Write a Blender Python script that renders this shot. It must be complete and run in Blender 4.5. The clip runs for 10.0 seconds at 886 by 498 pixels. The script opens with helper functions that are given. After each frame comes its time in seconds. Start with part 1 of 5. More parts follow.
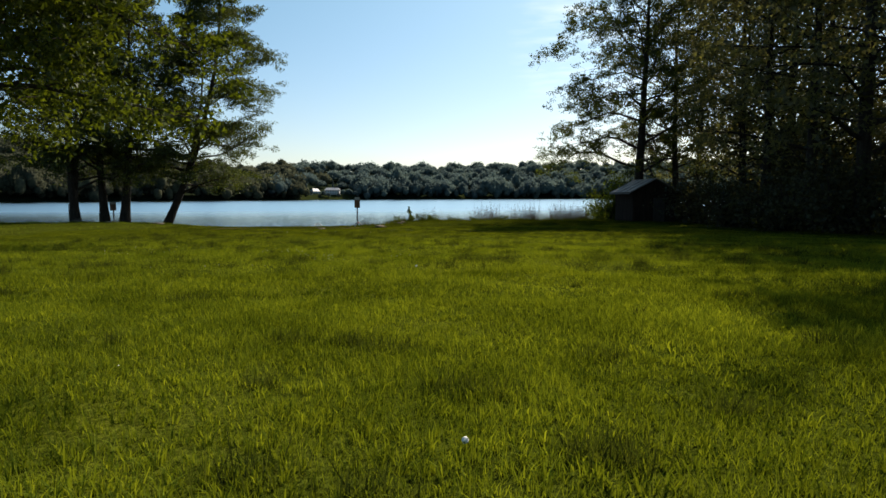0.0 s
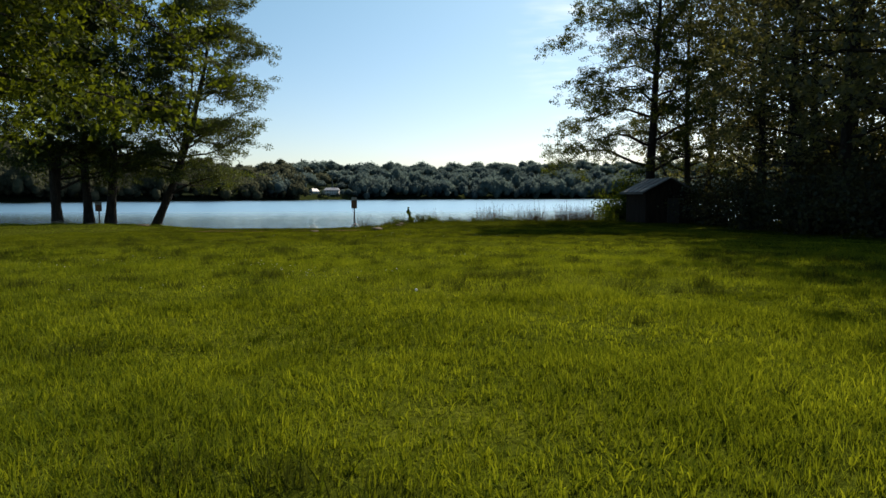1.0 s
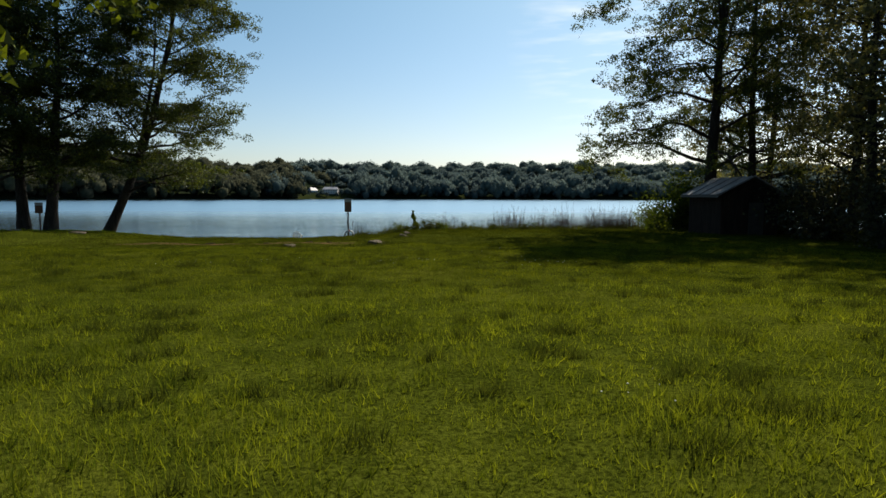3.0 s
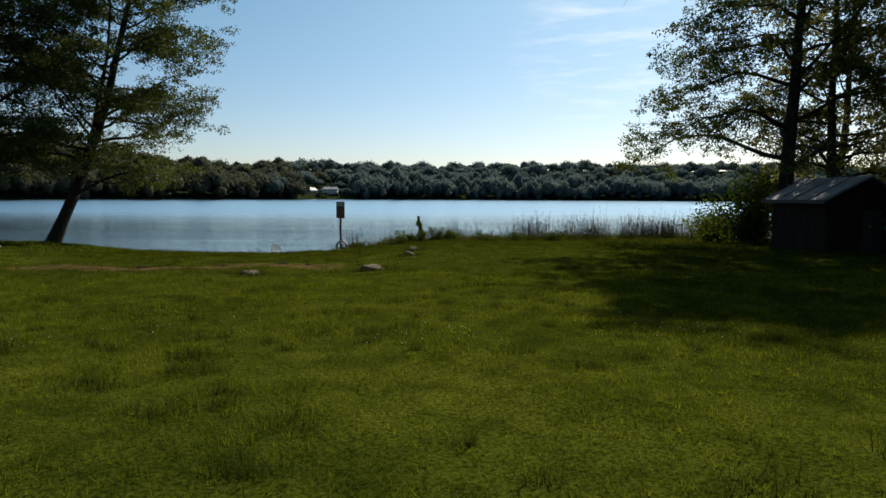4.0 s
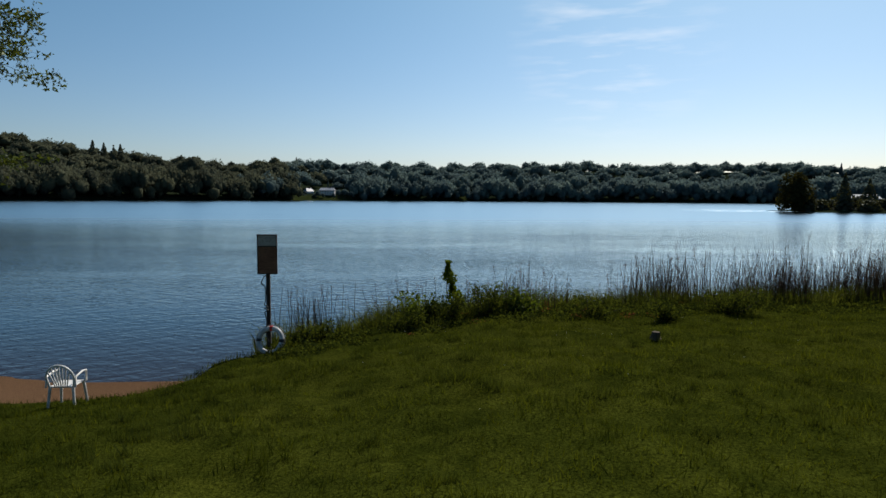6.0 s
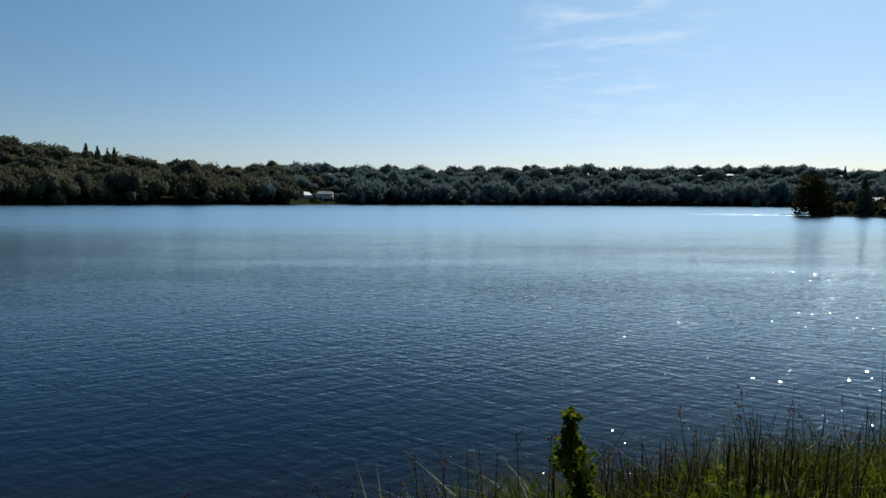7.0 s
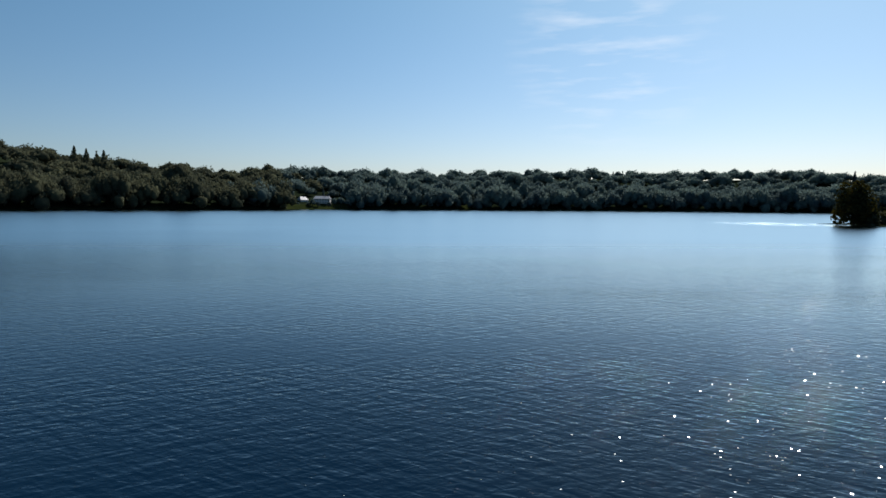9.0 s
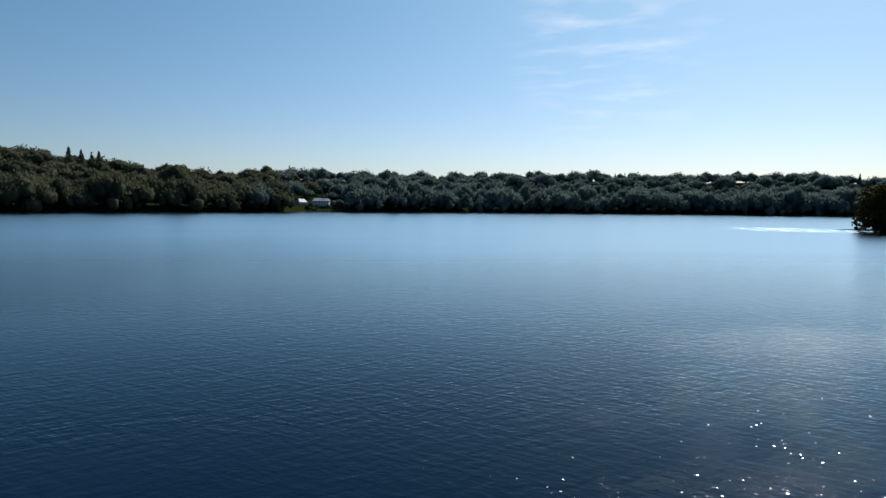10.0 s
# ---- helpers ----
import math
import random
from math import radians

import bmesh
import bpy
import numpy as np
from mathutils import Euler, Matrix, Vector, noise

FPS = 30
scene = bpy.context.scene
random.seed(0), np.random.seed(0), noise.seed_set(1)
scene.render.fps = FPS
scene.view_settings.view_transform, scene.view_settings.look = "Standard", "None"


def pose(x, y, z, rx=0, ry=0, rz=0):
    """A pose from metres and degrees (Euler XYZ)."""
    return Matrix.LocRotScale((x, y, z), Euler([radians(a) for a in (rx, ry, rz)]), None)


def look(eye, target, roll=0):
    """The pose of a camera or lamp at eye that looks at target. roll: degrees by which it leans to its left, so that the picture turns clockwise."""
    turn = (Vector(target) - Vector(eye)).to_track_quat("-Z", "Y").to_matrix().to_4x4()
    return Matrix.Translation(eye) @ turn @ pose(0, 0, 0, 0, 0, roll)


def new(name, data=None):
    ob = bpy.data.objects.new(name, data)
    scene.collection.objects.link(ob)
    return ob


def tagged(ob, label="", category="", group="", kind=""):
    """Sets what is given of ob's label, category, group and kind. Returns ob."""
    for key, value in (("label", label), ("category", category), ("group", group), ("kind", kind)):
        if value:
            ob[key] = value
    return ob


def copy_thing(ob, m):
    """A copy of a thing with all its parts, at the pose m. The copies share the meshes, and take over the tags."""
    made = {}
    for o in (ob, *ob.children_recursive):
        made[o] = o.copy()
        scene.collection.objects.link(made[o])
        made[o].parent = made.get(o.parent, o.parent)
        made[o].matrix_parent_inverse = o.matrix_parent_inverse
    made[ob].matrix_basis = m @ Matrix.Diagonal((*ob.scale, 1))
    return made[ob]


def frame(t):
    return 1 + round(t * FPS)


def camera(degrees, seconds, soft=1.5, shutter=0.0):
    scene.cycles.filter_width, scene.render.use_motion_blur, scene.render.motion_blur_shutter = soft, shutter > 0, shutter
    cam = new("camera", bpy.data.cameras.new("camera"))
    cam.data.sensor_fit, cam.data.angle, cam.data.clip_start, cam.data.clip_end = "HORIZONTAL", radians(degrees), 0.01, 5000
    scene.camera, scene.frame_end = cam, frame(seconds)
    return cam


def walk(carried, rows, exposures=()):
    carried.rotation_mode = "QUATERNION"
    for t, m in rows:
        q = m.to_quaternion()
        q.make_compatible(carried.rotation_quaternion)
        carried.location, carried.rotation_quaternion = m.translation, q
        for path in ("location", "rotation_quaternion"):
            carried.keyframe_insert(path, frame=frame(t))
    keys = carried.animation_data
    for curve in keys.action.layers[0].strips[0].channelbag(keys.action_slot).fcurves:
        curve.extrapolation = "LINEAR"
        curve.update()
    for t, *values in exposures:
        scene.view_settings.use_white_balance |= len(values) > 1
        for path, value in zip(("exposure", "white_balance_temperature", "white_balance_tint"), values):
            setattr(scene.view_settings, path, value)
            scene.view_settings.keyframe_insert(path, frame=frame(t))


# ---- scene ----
cam = camera(72.0, 10.0)
PATH = [
    (0, (3.412, -57.557, 4.426), (3.58, -55.571, 4.253), -0.1),
    (0.5, (3.452, -56.459, 4.427), (3.622, -54.474, 4.253), -0.1),
    (1, (3.513, -54.988, 4.435), (3.682, -53.002, 4.262), -0.1),
    (1.5, (3.539, -53.234, 4.451), (3.71, -51.249, 4.277), 0.0),
    (2, (3.538, -51.132, 4.476), (3.707, -49.147, 4.304), 0.2),
    (2.5, (3.439, -48.593, 4.487), (3.611, -46.608, 4.314), 0.2),
    (4, (3.282, -37.636, 4.747), (3.454, -35.651, 4.574), 0.4),
    (4.5, (3.268, -32.824, 4.818), (3.441, -30.839, 4.648), 0.4),
    (5, (3.334, -27.497, 4.927), (3.507, -25.512, 4.758), 0.3),
    (6.3, (3.326, -11.973, 5.423), (3.503, -9.988, 5.253), 0.5),
    (6.5, (3.295, -9.415, 5.451), (3.473, -7.43, 5.29), 0.4),
    (7, (3.276, -3.071, 5.549), (3.456, -1.086, 5.39), 0.4),
    (7.5, (3.287, 3.078, 5.723), (3.467, 5.064, 5.569), 0.4),
    (8, (3.192, 9.142, 6.029), (3.374, 11.128, 5.878), 0.5),
    (8.5, (2.901, 15.237, 6.433), (3.084, 17.223, 6.285), 0.5),
    (9, (2.395, 21.38, 7.034), (2.58, 23.366, 6.888), 0.5),
    (9.5, (2.049, 27.186, 7.697), (2.236, 29.172, 7.553), 0.6),
    (10, (1.86, 32.763, 8.17), (2.047, 34.749, 8.029), 0.6),
]
EXPOSURES = [(0.0, 0.66, 7200, 11), (2.5, 0.46, 7000, 11), (5.0, 0.26, 6700, 11), (6.5, 0.05, 6280, 11), (8.5, 0.05, 6230, 11), (10.0, 0.13, 6230, 11)]
walk(cam, [(t, look(eye, target, roll)) for t, eye, target, roll in PATH], EXPOSURES)

# ---- sky and sun ----
SUN_AZ, SUN_EL = radians(35.0), radians(44.0)
world = bpy.data.worlds.new("World")
scene.world = world
world.use_nodes = True
wt = world.node_tree
wt.nodes.clear()
w_out = wt.nodes.new("ShaderNodeOutputWorld")
w_bg = wt.nodes.new("ShaderNodeBackground")
sky = wt.nodes.new("ShaderNodeTexSky")
sky.sky_type = "NISHITA"
sky.sun_disc = False
sky.sun_elevation = SUN_EL
sky.sun_rotation = SUN_AZ
sky.air_density, sky.dust_density, sky.ozone_density = 1.0, 0.6, 2.3
w_bg.inputs["Strength"].default_value = 0.105
# a thin wisp of high cloud
w_tc = wt.nodes.new("ShaderNodeTexCoord")
w_dot = wt.nodes.new("ShaderNodeVectorMath")
w_dot.operation = "DOT_PRODUCT"
w_dot.inputs[1].default_value = (0.338, 0.911, 0.236)
w_map = wt.nodes.new("ShaderNodeMapping")
w_map.inputs["Rotation"].default_value = (0, 0.1, radians(22))
w_map.inputs["Scale"].default_value = (4.0, 4.0, 26.0)
w_noise = wt.nodes.new("ShaderNodeTexNoise")
w_noise.inputs["Scale"].default_value = 2.2
w_noise.inputs["Detail"].default_value = 6.0
w_near = wt.nodes.new("ShaderNodeMapRange")
w_near.inputs["From Min"].default_value = 0.986
w_near.inputs["From Max"].default_value = 0.998
w_thin = wt.nodes.new("ShaderNodeMapRange")
w_thin.inputs["From Min"].default_value = 0.48
w_thin.inputs["From Max"].default_value = 0.75
w_mul = wt.nodes.new("ShaderNodeMath")
w_mul.operation = "MULTIPLY"
w_cut = wt.nodes.new("ShaderNodeMath")
w_cut.operation = "MULTIPLY"
w_cut.inputs[1].default_value = 0.40
w_mix = wt.nodes.new("ShaderNodeMix")
w_mix.data_type = "RGBA"
w_mix.inputs[7].default_value = (8.6, 8.9, 9.2, 1.0)
w_sat = wt.nodes.new("ShaderNodeHueSaturation")
w_sat.inputs["Saturation"].default_value = 1.10
wt.links.new(w_tc.outputs["Generated"], w_dot.inputs[0])
wt.links.new(w_tc.outputs["Generated"], w_map.inputs["Vector"])
wt.links.new(w_map.outputs["Vector"], w_noise.inputs["Vector"])
wt.links.new(w_dot.outputs["Value"], w_near.inputs["Value"])
wt.links.new(w_noise.outputs["Fac"], w_thin.inputs["Value"])
wt.links.new(w_near.outputs["Result"], w_mul.inputs[0])
wt.links.new(w_thin.outputs["Result"], w_mul.inputs[1])
wt.links.new(w_mul.outputs["Value"], w_cut.inputs[0])
wt.links.new(w_cut.outputs["Value"], w_mix.inputs[0])
wt.links.new(sky.outputs["Color"], w_sat.inputs["Color"])
# the sky is a purer blue overhead and paler towards the horizon
w_sep = wt.nodes.new("ShaderNodeSeparateXYZ")
w_high = wt.nodes.new("ShaderNodeMapRange")
w_high.inputs["From Min"].default_value = 0.02
w_high.inputs["From Max"].default_value = 0.36
w_tone = wt.nodes.new("ShaderNodeMix")
w_tone.data_type = "RGBA"
w_tone.inputs[6].default_value = (0.98, 0.92, 0.97, 1.0)
w_tone.inputs[7].default_value = (0.91, 1.05, 0.91, 1.0)
w_tint = wt.nodes.new("ShaderNodeMix")
w_tint.data_type = "RGBA"
w_tint.blend_type = "MULTIPLY"
w_tint.inputs[0].default_value = 1.0
wt.links.new(w_tc.outputs["Generated"], w_sep.inputs["Vector"])
wt.links.new(w_sep.outputs["Z"], w_high.inputs["Value"])
wt.links.new(w_high.outputs["Result"], w_tone.inputs[0])
wt.links.new(w_sat.outputs["Color"], w_tint.inputs[6])
wt.links.new(w_tone.outputs[2], w_tint.inputs[7])
# and deeper away from the sun
w_side = wt.nodes.new("ShaderNodeVectorMath")
w_side.operation = "DOT_PRODUCT"
w_side.inputs[1].default_value = (math.sin(SUN_AZ) * math.cos(SUN_EL), math.cos(SUN_AZ) * math.cos(SUN_EL), math.sin(SUN_EL))
w_fall = wt.nodes.new("ShaderNodeMapRange")
w_fall.inputs["From Min"].default_value = 0.25
w_fall.inputs["From Max"].default_value = 0.85
w_deep = wt.nodes.new("ShaderNodeMix")
w_deep.data_type = "RGBA"
w_deep.inputs[6].default_value = (0.62, 0.70, 0.75, 1.0)
w_deep.inputs[7].default_value = (0.91, 0.935, 0.965, 1.0)
w_shade = wt.nodes.new("ShaderNodeMix")
w_shade.data_type = "RGBA"
w_shade.blend_type = "MULTIPLY"
w_shade.inputs[0].default_value = 1.0
wt.links.new(w_tc.outputs["Generated"], w_side.inputs[0])
wt.links.new(w_side.outputs["Value"], w_fall.inputs["Value"])
wt.links.new(w_fall.outputs["Result"], w_deep.inputs[0])
wt.links.new(w_tint.outputs[2], w_shade.inputs[6])
wt.links.new(w_deep.outputs[2], w_shade.inputs[7])
wt.links.new(w_shade.outputs[2], w_mix.inputs[6])
wt.links.new(w_mix.outputs[2], w_bg.inputs["Color"])
wt.links.new(w_bg.outputs["Background"], w_out.inputs["Surface"])

sun_data = bpy.data.lights.new("sun", "SUN")
sun_data.energy = 5.0
sun_data.angle = radians(0.53)
sun_data.color = (1.0, 0.94, 0.84)
sun_way = Vector((math.sin(SUN_AZ) * math.cos(SUN_EL), math.cos(SUN_AZ) * math.cos(SUN_EL), math.sin(SUN_EL)))
sun = new("sun", sun_data)
sun.matrix_world = look(sun_way * 200, (0, 0, 0))


# ---- materials ----
def material(name):
    m = bpy.data.materials.new(name)
    m.use_nodes = True
    m.node_tree.nodes.clear()
    return m, m.node_tree.nodes, m.node_tree.links


def ramp(nodes, stops):
    r = nodes.new("ShaderNodeValToRGB")
    while len(r.color_ramp.elements) < len(stops):
        r.color_ramp.elements.new(0.5)
    for e, (p, c) in zip(r.color_ramp.elements, stops):
        e.position, e.color = p, (*c, 1.0)
    return r


def noise_node(nodes, links, coord, scale, detail=4.0, rough=0.55, stretch=None):
    n = nodes.new("ShaderNodeTexNoise")
    n.inputs["Scale"].default_value = scale
    n.inputs["Detail"].default_value = detail
    n.inputs["Roughness"].default_value = rough
    if stretch:
        mp = nodes.new("ShaderNodeMapping")
        mp.inputs["Scale"].default_value = stretch
        links.new(coord, mp.inputs["Vector"])
        links.new(mp.outputs["Vector"], n.inputs["Vector"])
    else:
        links.new(coord, n.inputs["Vector"])
    return n


def mix_color(nodes, links, fac, a, b, blend="MIX"):
    m = nodes.new("ShaderNodeMix")
    m.data_type, m.blend_type = "RGBA", blend
    for sock, v in ((m.inputs[0], fac), (m.inputs[6], a), (m.inputs[7], b)):
        if isinstance(v, bpy.types.NodeSocket):
            links.new(v, sock)
        else:
            sock.default_value = v if isinstance(v, (int, float)) else (*v, 1.0)
    return m.outputs[2]


def surface(name, dark, light, scale, rough=0.8, bump=0.3, fine=8.0, metal=0.0, stretch=None, spec=0.4, depth=0.02):
    """A plain opaque surface with colour at two scales and relief."""
    m, nodes, links = material(name)
    out = nodes.new("ShaderNodeOutputMaterial")
    b = nodes.new("ShaderNodeBsdfPrincipled")
    tc = nodes.new("ShaderNodeTexCoord").outputs["Object"]
    n1 = noise_node(nodes, links, tc, scale, 5, 0.6, stretch)
    n2 = noise_node(nodes, links, tc, scale * fine, 4, 0.6, stretch)
    r1 = ramp(nodes, [(0.3, dark), (0.7, light)])
    links.new(n1.outputs["Fac"], r1.inputs["Fac"])
    r2 = ramp(nodes, [(0.25, (0.55, 0.55, 0.55)), (0.75, (1.15, 1.15, 1.15))])
    links.new(n2.outputs["Fac"], r2.inputs["Fac"])
    links.new(mix_color(nodes, links, 1.0, r1.outputs["Color"], r2.outputs["Color"], "MULTIPLY"), b.inputs["Base Color"])
    b.inputs["Roughness"].default_value = rough
    b.inputs["Metallic"].default_value = metal
    b.inputs["Specular IOR Level"].default_value = spec
    bp = nodes.new("ShaderNodeBump")
    bp.inputs["Strength"].default_value = bump
    bp.inputs["Distance"].default_value = depth
    links.new(n2.outputs["Fac"], bp.inputs["Height"])
    links.new(bp.outputs["Normal"], b.inputs["Normal"])
    links.new(b.outputs["BSDF"], out.inputs["Surface"])
    return m


def leafy(name, dark, light, through_light=0.5, gloss=0.05, tint=(1.25, 1.1, 0.45), patch=0.0, low=0.45, high=1.25):
    """Thin leaves: light passes through them, each leaf has its own shade."""
    m, nodes, links = material(name)
    out = nodes.new("ShaderNodeOutputMaterial")
    geo = nodes.new("ShaderNodeNewGeometry")
    r = ramp(nodes, [(0.0, dark), (1.0, light)])
    links.new(geo.outputs["Random Per Island"], r.inputs["Fac"])
    dif = nodes.new("ShaderNodeBsdfDiffuse")
    tra = nodes.new("ShaderNodeBsdfTranslucent")
    glo = nodes.new("ShaderNodeBsdfGlossy")
    glo.inputs["Roughness"].default_value = 0.45
    glo.inputs["Color"].default_value = (0.5, 0.55, 0.5, 1)
    shade = r.outputs["Color"]
    if patch:
        n = noise_node(nodes, links, nodes.new("ShaderNodeTexCoord").outputs["Object"], patch, 5, 0.65)
        pr = ramp(nodes, [(0.33, (low * 0.85, low, low * 0.9)), (0.62, (high, high, high * 0.9))])
        links.new(n.outputs["Fac"], pr.inputs["Fac"])
        shade = mix_color(nodes, links, 1.0, shade, pr.outputs["Color"], "MULTIPLY")
    links.new(shade, dif.inputs["Color"])
    links.new(mix_color(nodes, links, 1.0, shade, tint, "MULTIPLY"), tra.inputs["Color"])
    m1 = nodes.new("ShaderNodeMixShader")
    m1.inputs["Fac"].default_value = through_light
    links.new(dif.outputs["BSDF"], m1.inputs[1])
    links.new(tra.outputs["BSDF"], m1.inputs[2])
    m2 = nodes.new("ShaderNodeMixShader")
    m2.inputs["Fac"].default_value = gloss
    links.new(m1.outputs["Shader"], m2.inputs[1])
    links.new(glo.outputs["BSDF"], m2.inputs[2])
    links.new(m2.outputs["Shader"], out.inputs["Surface"])
    return m


def canopy(name, dark, light):
    """Far foliage: each clump of leaves has its own shade, in patches of paler and darker trees."""
    m, nodes, links = material(name)
    out = nodes.new("ShaderNodeOutputMaterial")
    geo = nodes.new("ShaderNodeNewGeometry")
    tc = nodes.new("ShaderNodeTexCoord").outputs["Object"]
    r = ramp(nodes, [(0.0, dark), (1.0, light)])
    links.new(geo.outputs["Random Per Island"], r.inputs["Fac"])
    big = noise_node(nodes, links, tc, 0.035, 4, 0.6)
    fine = noise_node(nodes, links, tc, 0.25, 4, 0.65)
    rb = ramp(nodes, [(0.36, (0.70, 0.72, 0.72)), (0.64, (1.25, 1.22, 1.05))])
    links.new(big.outputs["Fac"], rb.inputs["Fac"])
    rf = ramp(nodes, [(0.35, (0.75, 0.75, 0.77)), (0.65, (1.18, 1.18, 1.12))])
    links.new(fine.outputs["Fac"], rf.inputs["Fac"])
    c = mix_color(nodes, links, 1.0, r.outputs["Color"], rb.outputs["Color"], "MULTIPLY")
    c = mix_color(nodes, links, 1.0, c, rf.outputs["Color"], "MULTIPLY")
    dif = nodes.new("ShaderNodeBsdfDiffuse")
    tra = nodes.new("ShaderNodeBsdfTranslucent")
    links.new(c, dif.inputs["Color"])
    links.new(c, tra.inputs["Color"])
    leaf = nodes.new("ShaderNodeMixShader")
    links.new(dif.outputs["BSDF"], leaf.inputs[1])
    links.new(tra.outputs["BSDF"], leaf.inputs[2])
    links.new(leaf.outputs["Shader"], out.inputs["Surface"])
    return m


def ground_material():
    m, nodes, links = material("lawn_soil_sand")
    out = nodes.new("ShaderNodeOutputMaterial")
    b = nodes.new("ShaderNodeBsdfPrincipled")
    tc = nodes.new("ShaderNodeTexCoord").outputs["Object"]
    big = noise_node(nodes, links, tc, 0.22, 5, 0.6)
    mid = noise_node(nodes, links, tc, 1.6, 5, 0.65)
    fine = noise_node(nodes, links, tc, 26.0, 6, 0.75)
    grass = ramp(nodes, [(0.30, (0.042, 0.055, 0.007)), (0.52, (0.064, 0.079, 0.010)), (0.72, (0.090, 0.103, 0.013))])
    links.new(big.outputs["Fac"], grass.inputs["Fac"])
    var = ramp(nodes, [(0.34, (0.5, 0.56, 0.5)), (0.62, (1.3, 1.27, 1.15))])
    links.new(mid.outputs["Fac"], var.inputs["Fac"])
    g1 = mix_color(nodes, links, 0.8, grass.outputs["Color"], var.outputs["Color"], "MULTIPLY")
    fr = ramp(nodes, [(0.38, (0.12, 0.14, 0.12)), (0.62, (1.35, 1.32, 1.2))])
    links.new(fine.outputs["Fac"], fr.inputs["Fac"])
    g2 = mix_color(nodes, links, 0.85, g1, fr.outputs["Color"], "MULTIPLY")
    # the lawn's dimming against the light, painted in as a darker tone lakewards
    dimming = nodes.new("ShaderNodeAttribute")
    dimming.attribute_name = "dimmed"
    g2 = mix_color(nodes, links, dimming.outputs["Fac"], g2, mix_color(nodes, links, 1.0, g2, (0.48, 0.47, 0.55), "MULTIPLY"))
    sand = ramp(nodes, [(0.3, (0.052, 0.028, 0.017)), (0.7, (0.15, 0.086, 0.051))])
    links.new(fine.outputs["Fac"], sand.inputs["Fac"])
    attr = nodes.new("ShaderNodeAttribute")
    attr.attribute_name = "bare"
    add = nodes.new("ShaderNodeMath")
    add.operation = "MULTIPLY_ADD"
    links.new(mid.outputs["Fac"], add.inputs[0])
    add.inputs[1].default_value = 0.9
    links.new(attr.outputs["Fac"], add.inputs[2])
    edge = ramp(nodes, [(0.76, (0, 0, 0)), (1.0, (0.9, 0.9, 0.9))])
    links.new(add.outputs["Value"], edge.inputs["Fac"])
    links.new(mix_color(nodes, links, edge.outputs["Color"], g2, sand.outputs["Color"]), b.inputs["Base Color"])
    b.inputs["Roughness"].default_value = 0.9
    b.inputs["Specular IOR Level"].default_value = 0.0
    bp = nodes.new("ShaderNodeBump")
    bp.inputs["Strength"].default_value = 0.7
    bp.inputs["Distance"].default_value = 0.06
    links.new(fine.outputs["Fac"], bp.inputs["Height"])
    links.new(bp.outputs["Normal"], b.inputs["Normal"])
    links.new(b.outputs["BSDF"], out.inputs["Surface"])
    return m


